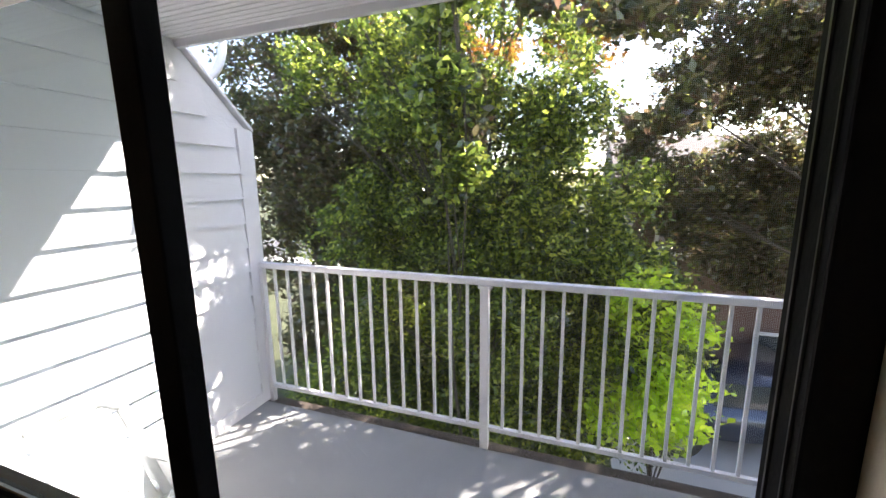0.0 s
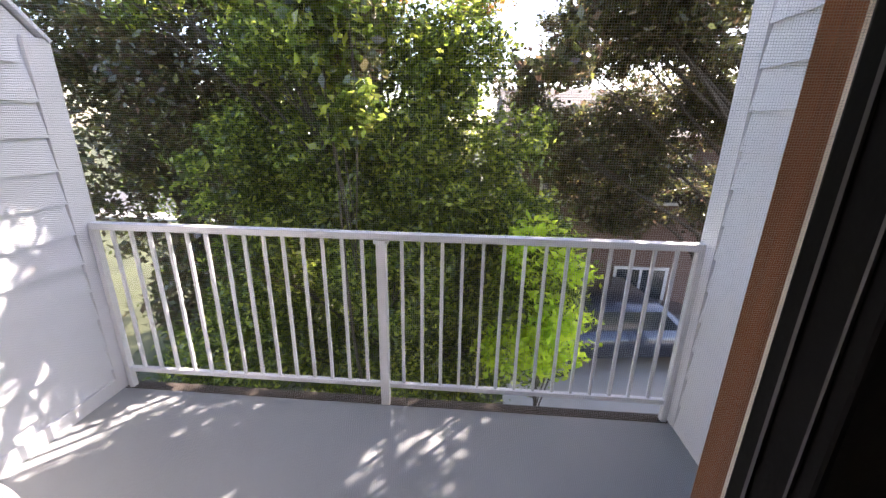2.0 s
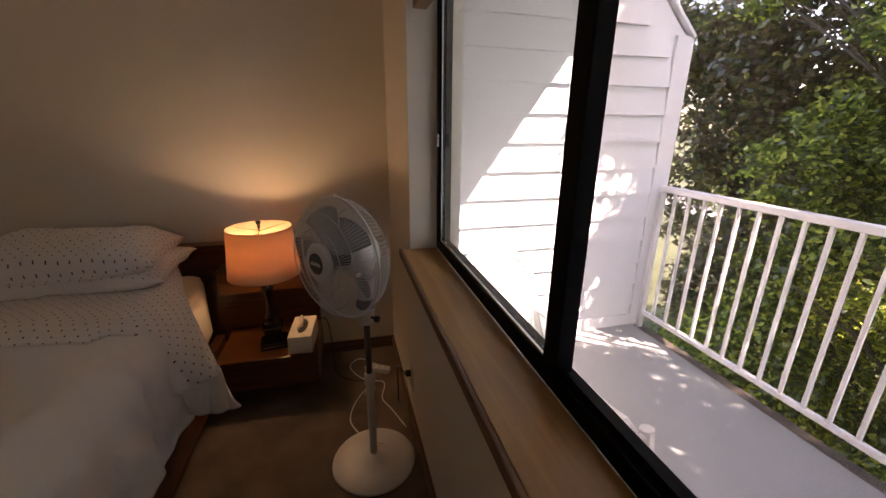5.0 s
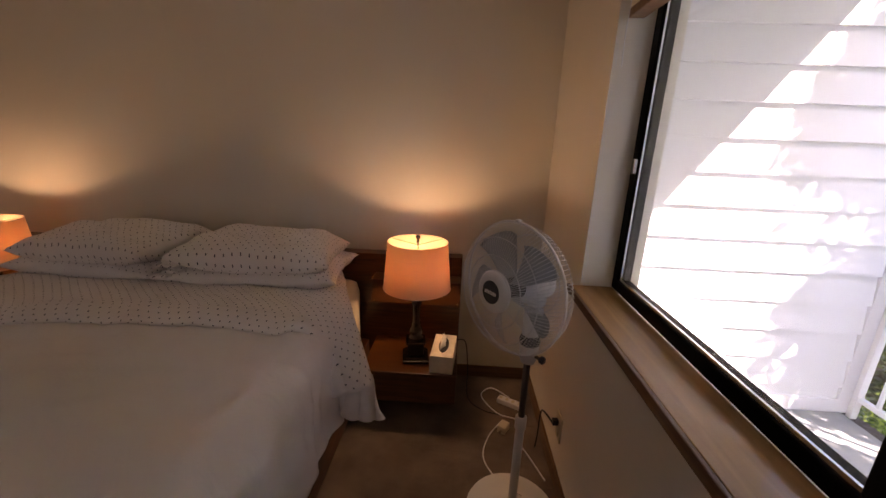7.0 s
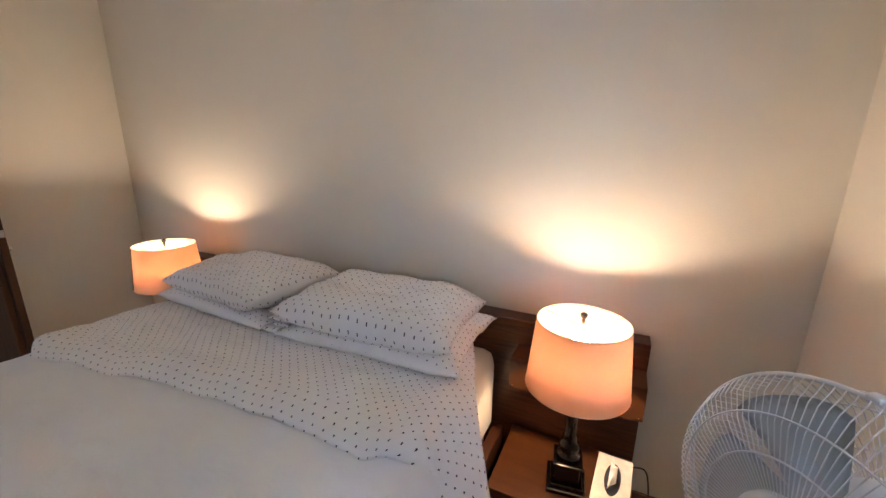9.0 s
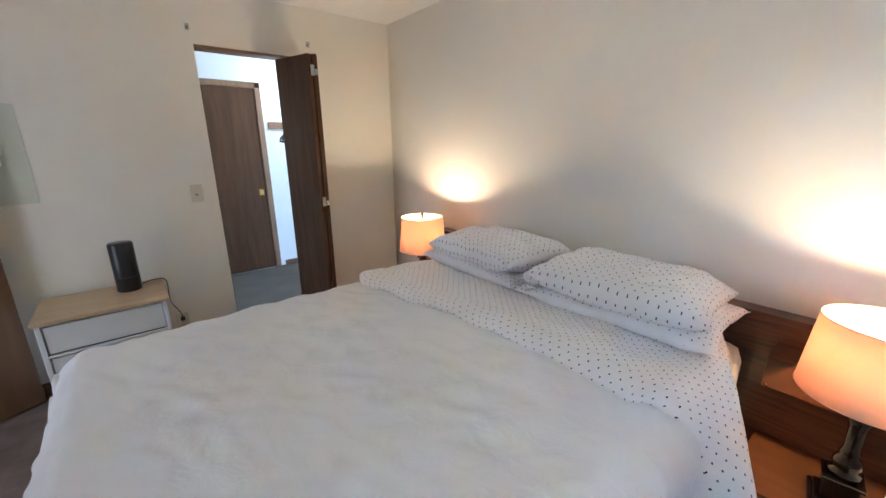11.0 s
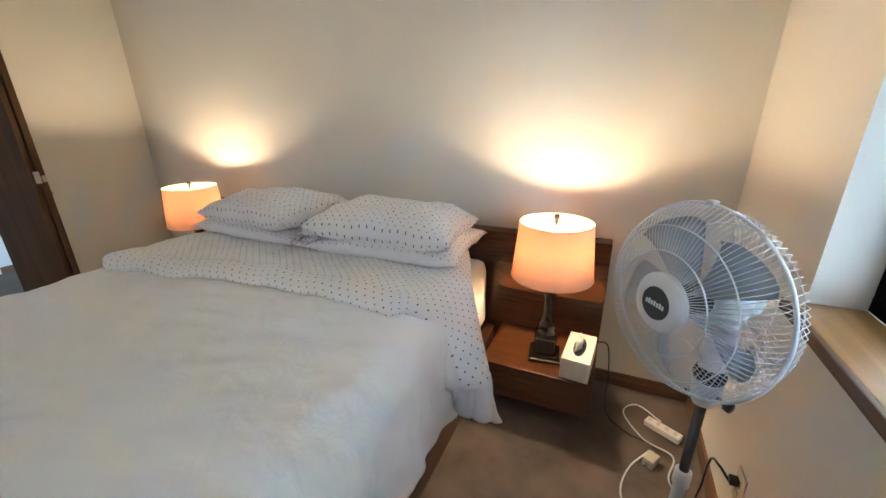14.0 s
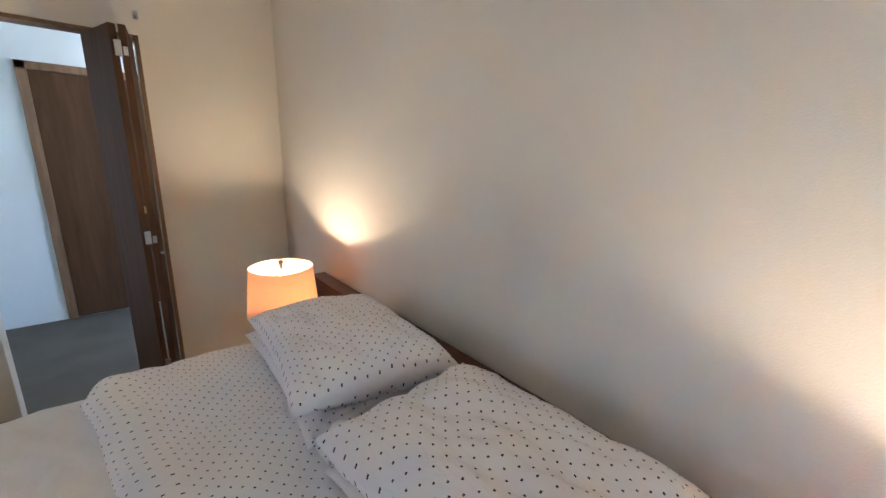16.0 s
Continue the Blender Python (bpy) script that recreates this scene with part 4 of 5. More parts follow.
    part("badge_mark", place(bars), M_FANWHITE, cap, "pale plain mark")
    part("clip", place(box(-0.008, 0.008, R + 0.002, R + 0.009, 0.074, 0.092, 0.002)), M_FANWHITE, fan)
    return fan


pedestal_fan()

# power strip and cables at the wall
strip = thing("power_strip", "white power strip with adapters lying on the carpet by the wall", "power strip", (-1.86, 0.30, 0.0), 62)
part("body", box(-0.075, 0.075, -0.022, 0.022, 0, 0.03, 0.005), M_WHITE, strip)
for k in range(4):
    part("socket", box(-0.066 + k * 0.036, -0.050 + k * 0.036, -0.01, 0.01, 0.03, 0.032, 0.001), M_CREAM, strip)
ad = thing("plug_adapter", "small pinkish white plug adapter beside the power strip", "adapter", (-1.66, 0.24, 0.0), -30)
part("body", box(-0.03, 0.03, -0.022, 0.022, 0, 0.04, 0.006), M_CREAM, ad)
part("prong", box(0.03, 0.045, -0.006, 0.006, 0.016, 0.022), M_CHROME, ad)
for nm, lab, pts, r, mt in (
    ("white_cable", "loose white cable on the carpet", ((-1.92, 0.30, 0.006), (-1.98, 0.20, 0.02), (-1.92, 0.14, 0.006), (-1.78, 0.22, 0.006), (-1.70, 0.32, 0.03), (-1.60, 0.30, 0.006), (-1.50, 0.34, 0.006), (-1.36, 0.39, 0.01)), 0.0035, M_WHITE),
    ("white_cable", "loose white cable on the carpet", ((-1.72, 0.24, 0.01), (-1.60, 0.16, 0.006), (-1.46, 0.13, 0.006), (-1.33, 0.20, 0.006), (-1.24, 0.27, 0.05)), 0.0035, M_WHITE),
    ("black_cable", "black lamp cable down from the nightstand to the carpet", ((-1.93, -0.02, 0.35), (-1.93, 0.03, 0.34), (-1.90, 0.05, 0.20), (-1.88, 0.06, 0.02), (-1.80, 0.14, 0.006), (-1.74, 0.22, 0.03)), 0.003, M_BLACKPL),
    ("black_cable", "black cable hanging from the wall outlet", ((-1.405, 0.405, 0.27), (-1.44, 0.38, 0.29), (-1.50, 0.375, 0.25), (-1.53, 0.38, 0.10), (-1.55, 0.38, 0.01)), 0.004, M_BLACKPL)):
    c = thing(nm, lab, "cable")
    part("lead", tube(smooth_path(pts, 7), r, 8), mt, c, smooth=True)


def outlet(x, y, z, face, n):
    o = thing("wall_outlet", "cream wall outlet plate with a plug in it", "outlet", (x, y, z), 0 if face > 0 else 180)
    part("plate", box(-0.036, 0.036, 0, 0.006, -0.058, 0.058, 0.002), M_CREAM, o)
    for s in (-0.024, 0.024):
        part("socket", box(-0.014, 0.014, 0.006, 0.008, s - 0.014, s + 0.014, 0.003), M_CREAM, o)
    part("plug", box(-0.013, 0.013, 0.008, 0.034, 0.012, 0.036, 0.004), M_BLACKPL, o, "black plug")


outlet(-1.405, YN, 0.255, -1, 0)
outlet(-0.35, YS, 0.255, 1, 1)

sw = thing("light_switch", "cream wall switch with a single toggle", "switch", (-0.565, YS, 1.13))
part("plate", box(-0.036, 0.036, 0, 0.006, -0.058, 0.058, 0.003), M_CREAM, sw)
part("toggle", box(-0.005, 0.005, 0.006, 0.018, -0.004, 0.014, 0.001), M_CREAM, sw)
# dark strip on the plate, coloured as the shade inside the toggle's slot
part("slot_shade", box(-0.006, 0.006, 0.006, 0.007, -0.014, 0.0), M_FANGREY, sw)

# thermostat with papers on the wall behind the open door
paper = thing("wall_paper_sheet", "pale green sheet of paper taped to the wall beside the door", "paper")
part("sheet", box(0.18, 0.42, YS + 0.001, YS + 0.003, 1.14, 1.66), M_PAPER, paper)
part("flap", box(0.27, 0.36, YS + 0.004, YS + 0.007, 1.40, 1.60), M_WHITE, paper, "white folded flap")
thermo = thing("thermostat", "small white wall thermostat with a dark display", "thermostat")
part("case", box(0.28, 0.38, YS + 0.007, YS + 0.03, 1.345, 1.43, 0.004), M_WHITE, thermo)
part("display", box(0.295, 0.345, YS + 0.03, YS + 0.032, 1.37, 1.405, 0.001), M_BLACKPL, thermo, "dark display")

# drawer unit
dr = thing("drawer_unit", "white three-drawer rolling cart with a pale wooden top against the wall", "drawer unit")
DX0, DX1, DY0, DY1 = -0.27, 0.275, YS + 0.03, -2.90
part("top", box(DX0 - 0.012, DX1 + 0.012, DY0, DY1 + 0.015, 0.580, 0.600, 0.004), M_TAN, dr, "pale wood laminate top")
for x in (DX0, DX1 - 0.022):
    for y in (DY0 + 0.01, DY1 - 0.022):
        part("post", box(x, x + 0.022, y, y + 0.022, 0.05, 0.580, 0.003), M_WHITE, dr)
for x in (DX0 + 0.01, DX1 - 0.012):
    for y in (DY0 + 0.02, DY1 - 0.012):
        part("caster", lathe([(0, -0.01), (0.02, -0.01), (0.024, 0), (0.02, 0.01), (0, 0.01)], 16, m=Matrix.Translation((x, y, 0.024)) @ Matrix.Rotation(radians(90), 4, "Y")), M_WHITE, dr)
# solid dark block behind the fronts, so the gaps between drawers look shaded
part("gap_shade", box(DX0 + 0.030, DX1 - 0.030, DY0 + 0.025, DY1 - 0.026, 0.045, 0.576), M_FANGREY, dr, "dark block giving the gaps between the drawers their shade")
for k in range(3):
    z1 = 0.567 - k * 0.176
    z0 = z1 - 0.150
    d = part("drawer", box(DX0 + 0.026, DX1 - 0.026, DY0 + 0.02, DY1 - 0.006 + (0.02 if k == 2 else 0), z0, z1, 0.006), M_DRAWER, dr)
    part("rail", box(DX0 + 0.022, DX1 - 0.022, DY1 - 0.02, DY1, z0 - 0.018, z0 - 0.008, 0.002), M_WHITE, dr)
    part("grip", prism([(DX1 - 0.06 - 0.16 + 0.08 * math.cos(a) + 0.08, z1 - 0.002 + 0.022 * math.sin(a)) for a in np.linspace(math.pi, 2 * math.pi, 12)], DY1 - 0.004 + (0.02 if k == 2 else 0), DY1 - 0.002 + (0.02 if k == 2 else 0) - 0.001, "y"), M_DRAWER, d)
part("side_panel", box(DX1 - 0.018, DX1 - 0.012, DY0 + 0.035, DY1 - 0.022, 0.05, 0.55), M_DRAWER, dr)
part("side_panel", box(DX0 + 0.012, DX0 + 0.018, DY0 + 0.035, DY1 - 0.022, 0.05, 0.55), M_DRAWER, dr)

# black speaker standing on the drawer unit
spk = thing("tall_speaker", "tall black cylindrical speaker on the drawer unit", "speaker", (-0.115, -3.19, 0.600))
part("body", lathe([(0, 0), (0.058, 0), (0.061, 0.004), (0.061, 0.285), (0.057, 0.293), (0, 0.293)], 36), M_BLACKPL, spk, smooth=True)
part("band", lathe([(0.0612, 0.085), (0.0625, 0.087), (0.0625, 0.091), (0.0612, 0.093)], 36), M_FANGREY, spk, "slim dark band", True)
cab = thing("black_cable", "thin black cable behind the drawer unit", "cable")
part("lead", tube(smooth_path(((-0.16, -3.24, 0.604), (-0.24, -3.27, 0.612), (-0.298, -3.24, 0.60), (-0.30, -3.26, 0.45), (-0.34, -3.28, 0.35), (-0.35, YS + 0.035, 0.28)), 7), 0.003, 6), M_BLACKPL, cab, smooth=True)

# coat rail, cleat and hangers in the dressing area
cleat = thing("coat_shelf", "brown wooden cleat with a white wire shelf and rod", "shelf")
part("cleat", box(-2.30, -1.57, YC, YC + 0.02, 1.61, 1.69, 0.002), M_CASING, cleat)
rod = bmesh.new()
for k in range(7):
    tube(((-2.58, YC + 0.04 + 0.05 * k, 1.70), (-1.80, YC + 0.04 + 0.05 * k, 1.70)), 0.003, 6, rod)
part("shelf_wires", rod, M_WHITE, cleat)
part("rod", tube(((-2.58, YC + 0.36, 1.66), (-1.72, YC + 0.36, 1.66)), 0.012, 12), M_CHROME, cleat, "steel hanging rod")
for k in range(10):
    hx = -2.03 + 0.032 * k
    hg = thing("coat_hanger", "plastic coat hanger hanging from the rod, " + ("black" if k % 3 != 1 else "white"), "hanger", (hx, YC + 0.36, 1.66), 25 + 14 * (k % 3), "hangers on the rod")
    part("body", tube(smooth_path(((0, 0, -0.03), (0, -0.16, -0.12), (0, -0.20, -0.17), (0, -0.17, -0.19), (0, 0.17, -0.19), (0, 0.20, -0.17), (0, 0.16, -0.12), (0, 0, -0.03)), 4), 0.010, 6), M_BLACKPL if k % 3 != 1 else M_WHITE, hg)
    part("hook", tube(smooth_path(((0, 0, -0.03), (0, 0.0, 0.0), (0, 0.016, 0.015), (0, 0, 0.027), (0, -0.015, 0.016)), 4), 0.002, 6), M_CHROME, hg)

# ---- balcony ----
BX0, BX2, BYE, BZ = -2.08, 1.31, 2.36, -0.05
fixed("balcony_floor", box(BX0 - 0.1, BX2 + 0.1, YOUT, BYE - 0.07, BZ - 0.12, BZ, 0.004), M_DECK, "grey painted balcony floor")
# dark strip under the railing, coloured as the shaded gap past the deck
fixed("balcony_gap_strip", box(BX0 - 0.1, BX2 + 0.1, BYE - 0.069, BYE + 0.03, BZ - 0.30, BZ - 0.02), M_BARK, "added dark strip drawn for the shaded gap at the balcony edge")
soffit = box(-3.0, 2.3, YOUT, 1.90, 2.40, 2.55)
for k in range(31):
    box(-2.09, 1.32, YOUT + 0.02 + 0.04 * k, YOUT + 0.028 + 0.04 * k, 2.3965, 2.3995, bm=soffit)
fixed("soffit", soffit, M_WHITE, "white ribbed balcony soffit")
fixed("soffit_fascia", box(-3.0, 2.3, 1.90, 1.93, 2.36, 2.60, 0.003), M_WHITE, "white roof edge board")
wing_outline = [(YOUT, -3.0), (BYE, -3.0), (BYE, 1.94), (1.88, 2.40), (YOUT, 2.40)]
fixed("wall_balcony_west", prism(wing_outline, BX0 - 0.13, BX0 - 0.012, "x"), M_SIDING, "white balcony side wall with a sloping top")
fixed("wall_balcony_east", prism([(YOUT, -3.0), (BYE, -3.0), (BYE, 2.40), (YOUT, 2.40)], BX2 + 0.012, BX2 + 0.13, "x"), M_SIDING, "white balcony side wall")
fixed("roof_balcony", box(-4.0, 3.5, -6.0, 1.90, 2.62, 2.75), M_ROOF, "roof over the room and the balcony")
boards = tagged(new("siding_west"), "white horizontal lap siding boards", kind="structure")
boards_e = tagged(new("siding_east"), "white horizontal lap siding boards", kind="structure")
lap = 0.1715
z = 0.115 - lap
while z < 2.38:
    z1 = min(z + lap, 2.395)
    end = BYE - 0.11
    if z1 > 1.94:
        end = min(end, 2.27 - (z1 - 1.94) * 1.0)
    if end > YOUT + 0.2:
        zz = max(z, BZ + 0.002)
        part("board", prism([(BX0 - 0.012, zz), (BX0 + 0.013, zz), (BX0 - 0.009, z1), (BX0 - 0.012, z1)], YOUT + 0.002, end, "y"), M_SIDING, boards)
        part("board", prism([(BX2 + 0.012, zz), (BX2 + 0.008, z1), (BX2 - 0.010, zz)], YOUT + 0.002, BYE - 0.11, "y"), M_SIDING, boards_e)
    z += lap
fixed("trim_corner_board", box(BX0 - 0.012, BX0 + 0.012, BYE - 0.108, BYE + 0.002, BZ, 1.96), M_WHITE, "white corner board")
fixed("trim_corner_board", box(BX0 - 0.14, BX0 + 0.012, BYE + 0.002, BYE + 0.02, BZ - 0.3, 1.95), M_WHITE, "white corner board")
fixed("trim_corner_board", box(BX2 - 0.012, BX2 + 0.012, BYE - 0.108, BYE + 0.002, BZ, 2.40), M_WHITE, "white corner board")
fixed("trim_corner_board", box(BX2 - 0.012, BX2 + 0.14, BYE + 0.002, BYE + 0.02, BZ - 0.3, 2.40), M_WHITE, "white corner board")
slope = math.hypot(BYE + 0.02 - 1.86, 0.46)
cap_m = Matrix.Translation((BX0 - 0.065, (BYE + 1.88) / 2, 2.185)) @ Matrix.Rotation(-math.atan2(0.46, BYE - 1.88), 4, "X")
fixed("trim_wall_cap", box(-0.08, 0.09, -slope / 2, slope / 2, 0, 0.02, 0.003, m=cap_m), M_WHITE, "white sloping cap board on the side wall")
fixed("trim_skirting_west", box(BX0 - 0.01, BX0 + 0.016, YOUT, BYE - 0.11, BZ, BZ + 0.09, 0.003), M_WHITE, "white skirting board of the balcony wall")
front_wall = bmesh.new()
box(WX1 + 0.047, BX2, YOUT, YOUT + 0.02, BZ, 2.4, bm=front_wall)
box(BX0, WX0 - 0.047, YOUT, YOUT + 0.02, BZ, 2.4, bm=front_wall)
box(WX0 + 0.001, WX1 - 0.001, 0.606, 0.622, BZ, 0.87, bm=front_wall)
box(WX0 - 0.04, WX1 + 0.04, YOUT, YOUT + 0.02, WZ1 + 0.065, 2.4, bm=front_wall)
fixed("wall_outside", front_wall, M_SIDING, "white painted outside wall")
fixed("wall_below", box(-4.0, 3.5, -6.0, YOUT - 0.01, -3.0, -0.06), M_SIDING, "white storey below the room")

RX0, RX1, RXM = BX0 + 0.013, BX2 - 0.013, -0.38
spout = thing("gutter_downspout", "white curved gutter downspout beside the balcony wall", "downspout")
part("pipe", tube(smooth_path(((-2.36, 2.47, 2.77), (-2.36, 2.47, 2.65), (-2.36, 2.47, 2.56), (-2.36, 2.44, 2.46), (-2.36, 2.38, 2.37), (-2.36, 2.3, 2.31), (-2.36, 2.18, 2.19)), 5), 0.030, 10), M_WHITE, spout, smooth=True)
part("lower_pipe", tube(((-2.36, 2.18, 2.19), (-2.36, 2.18, -2.9)), 0.030, 10), M_WHITE, spout, smooth=True)

rail = thing("balcony_railing", "white painted metal balcony railing with square balusters", "railing")
part("top_rail", box(RX0, RX1, BYE - 0.04, BYE + 0.012, 0.985, 1.025, 0.006), M_WHITE, rail)
part("bottom_rail", box(RX0, RX1, BYE - 0.03, BYE + 0.0, 0.045, 0.075, 0.003), M_WHITE, rail)
part("post", box(RXM - 0.026, RXM + 0.026, BYE - 0.05, BYE - 0.002, BZ - 0.02, 0.985, 0.003), M_WHITE, rail)
part("post", box(RX0, RX0 + 0.03, BYE - 0.04, BYE, BZ - 0.02, 0.985, 0.003), M_WHITE, rail)
part("post", box(RX1 - 0.03, RX1, BYE - 0.04, BYE, BZ - 0.02, 0.985, 0.003), M_WHITE, rail)
part("bracket", box(RXM - 0.04, RXM + 0.04, BYE - 0.045, BYE + 0.003, 0.965, 0.985, 0.003), M_WHITE, rail)
for a, b in ((RX0 + 0.01, RXM), (RXM, RX1 - 0.01)):
    for k in range(1, 15):
        x = a + (b - a) * k / 15
        part("baluster", box(x - 0.009, x + 0.009, BYE - 0.024, BYE - 0.006, 0.075, 0.985, 0.002), M_WHITE, rail)


def resin_chair(x, y, turn):
    """A low white slatted resin lounge chair; its own x points forward."""
    c = thing("lounge_chair", "weathered white slatted resin lounge chair on the balcony", "chair", (x, y, BZ + 0.08), turn)
    n = 6
    for k in range(n):
        y0 = -0.235 + k * 0.08
        bm = bmesh.new()
        prev = []
        for i in range(17):
            t = i / 16
            px = -0.42 + 0.69 * t
            pz = 0.315 + 0.075 * t + 0.02 * math.sin(t * math.pi * 2) - (0.06 * max(0, t - 0.88) / 0.12)
            prev.append([bm.verts.new((px, y0 + a, pz + b)) for a, b in ((0, 0), (0.070, 0), (0.070, -0.014), (0, -0.014))])
        for p, q in zip(prev, prev[1:]):
            for j in range(4):
                bm.faces.new((p[j], p[(j + 1) % 4], q[(j + 1) % 4], q[j]))
        bm.faces.new(prev[0][::-1])
        bm.faces.new(prev[-1])
        part("seat_slat", bm, M_RESIN, c)
    part("front_apron", box(0.245, 0.27, -0.25, 0.25, 0.27, 0.355, 0.01), M_RESIN, c)
    for s in (-1, 1):
        part("front_leg", tube(((0.25, s * 0.255, 0.37), (0.275, s * 0.265, 0.2), (0.295, s * 0.28, -0.08)), 0.026, 8, taper=0.018), M_RESIN, c)
        part("rear_leg", tube(((-0.45, s * 0.24, 0.33), (-0.52, s * 0.25, 0.2), (-0.57, s * 0.265, -0.08)), 0.026, 8, taper=0.018), M_RESIN, c)
        arm = bmesh.new()
        pts = smooth_path(((-0.60, s * 0.25, 0.47), (-0.46, s * 0.27, 0.49), (-0.36, s * 0.27, 0.475), (-0.29, s * 0.265, 0.43), (-0.26, s * 0.25, 0.34)), 5)
        tube(pts, 0.032, 10, arm)
        part("arm", arm, M_RESIN, c, smooth=True)
        part("arm_panel", prism([(-0.58, 0.36), (-0.27, 0.34), (-0.30, 0.42), (-0.38, 0.46), (-0.56, 0.46)], s * 0.262 - 0.012, s * 0.262 + 0.012, "y"), M_RESIN, c)
    for k in range(5):
        y0 = -0.21 + k * 0.086
        part("back_slat", prism([(-0.43, 0.33), (-0.41, 0.325), (-0.64, 0.74 - 0.02 * abs(k - 2)), (-0.66, 0.74 - 0.02 * abs(k - 2))], y0, y0 + 0.072, "y"), M_RESIN, c)
    part("back_top", tube(smooth_path(((-0.63, -0.25, 0.67), (-0.66, -0.15, 0.735), (-0.66, 0.15, 0.735), (-0.63, 0.25, 0.67)), 5), 0.022, 8), M_RESIN, c, smooth=True)
    part("back_side", tube(((-0.43, -0.25, 0.33), (-0.63, -0.25, 0.67)), 0.022, 8), M_RESIN, c, smooth=True)
    part("back_side", tube(((-0.43, 0.25, 0.33), (-0.63, 0.25, 0.67)), 0.022, 8), M_RESIN, c, smooth=True)
    return c


resin_chair(-0.96, 0.885, 3)

# ---- outside ----
GZ = -3.0
fixed("ground", box(-400, 400, -400, 600, GZ - 0.3, GZ), M_GROUND, "uneven green and brown garden ground")
fixed("road", box(-60, 60, 19.5, 26, GZ, GZ + 0.02), M_ROAD, "grey asphalt road behind the trees")
fixed("pavement", box(-60, 60, 17.9, 19.3, GZ, GZ + 0.10), M_PAVE, "pale concrete pavement")
fixed("driveway", box(0.8, 9.0, 5.2, 9.1, GZ, GZ + 0.03), M_PAVE, "pale concrete driveway below the balcony")


def tree(name, label, base, height, trunk_r, blobs, leaves, leaf, mat, seed, limbs=3):
    """A trunk with limbs that reach into each clump of the crown; blobs are (centre, radii) of the clumps, filled with single leaves."""
    rng = random.Random(seed)
    nrng = np.random.default_rng(seed)
    t = thing(name, label, "tree", base)
    b = Vector(base)
    bm = bmesh.new()
    top = Vector((rng.uniform(-0.3, 0.3), rng.uniform(-0.3, 0.3), height * 0.75))
    tube(smooth_path(((0, 0, -0.1), (0.05, 0.0, height * 0.25), (top.x * 0.6, top.y * 0.6, height * 0.5), tuple(top)), 5), trunk_r, 9, bm, taper=trunk_r * 0.25)
    for centre, radii in blobs[::limbs]:
        c = Vector(centre) - b
        start = Vector((0, 0, min(max(c.z * 0.55, height * 0.2), height * 0.7)))
        mid = (start + c) / 2 + Vector((rng.uniform(-0.2, 0.2), rng.uniform(-0.2, 0.2), 0.15))
        tube(smooth_path((start, mid, c), 4), trunk_r * 0.22, 6, bm, taper=0.01)
        for _ in range(3):
            e = c + Vector((rng.uniform(-1, 1) * radii[0], rng.uniform(-1, 1) * radii[1], rng.uniform(-0.8, 1) * radii[2])) * 0.8
            tube(smooth_path((mid, (mid + e) / 2 + Vector((0, 0, 0.1)), e), 3), 0.010, 5, bm, taper=0.004)
    part("trunk", bm, M_BARK, t, "rough brown bark", True)
    total = sum(r[0] * r[1] * r[2] for _, r in blobs)
    cs, sizes = [], []
    for centre, radii in blobs:
        n = int(leaves * radii[0] * radii[1] * radii[2] / total)
        sub = max(6, n // 45)
        d = nrng.normal(size=(sub, 3))
        d /= np.linalg.norm(d, axis=1)[:, None]
        d *= nrng.uniform(0.45, 1.0, size=(sub, 1)) ** 0.6
        hubs = np.array(centre) - np.array(base) + d * np.array(radii)
        pick = nrng.integers(0, sub, n)
        cs.append(hubs[pick] + nrng.normal(size=(n, 3)) * np.array([0.13, 0.13, 0.09]) * (0.5 + max(radii) * 0.5))
    c = np.concatenate(cs)
    n = len(c)
    a1 = nrng.normal(size=(n, 3))
    a1[:, 2] = a1[:, 2] * 0.6 - 0.35
    a1 /= np.linalg.norm(a1, axis=1)[:, None]
    a2 = np.cross(a1, nrng.normal(size=(n, 3)))
    a2 /= np.linalg.norm(a2, axis=1)[:, None]
    a3 = np.cross(a1, a2)
    L = leaf * nrng.uniform(0.6, 1.3, size=(n, 1))
    W = L * nrng.uniform(0.42, 0.62, size=(n, 1))
    v = np.stack([c - a1 * L / 2, c + a2 * W / 2 + a3 * W * 0.18, c + a1 * L / 2, c - a2 * W / 2 + a3 * W * 0.18], axis=1).reshape(-1, 3)
    me = bpy.data.meshes.new("crown")
    me.vertices.add(n * 4)
    me.vertices.foreach_set("co", v.ravel())
    me.loops.add(n * 4)
    me.loops.foreach_set("vertex_index", np.arange(n * 4, dtype=np.int32))
    me.polygons.add(n)
    me.polygons.foreach_set("loop_start", np.arange(0, n * 4, 4, dtype=np.int32))
    me.polygons.foreach_set("loop_total", np.full(n, 4, dtype=np.int32))
    me.update(calc_edges=True)
    me.validate()
    me.materials.append(mat)
    crown = new("crown", me)
    crown.parent = t
    return t


def clumps(centre, spread, radius, count, seed):
    rng = random.Random(seed)
    out = []
    for _ in range(count):
        r = radius * rng.uniform(0.7, 1.25)
        while True:
            p = [rng.uniform(-1, 1) for _ in range(3)]
            if sum(q * q for q in p) <= 1:
                break
        out.append((tuple(centre[i] + p[i] * spread[i] for i in range(3)), (r, r, r * 0.8)))
    return out


bough_rng = random.Random(5)


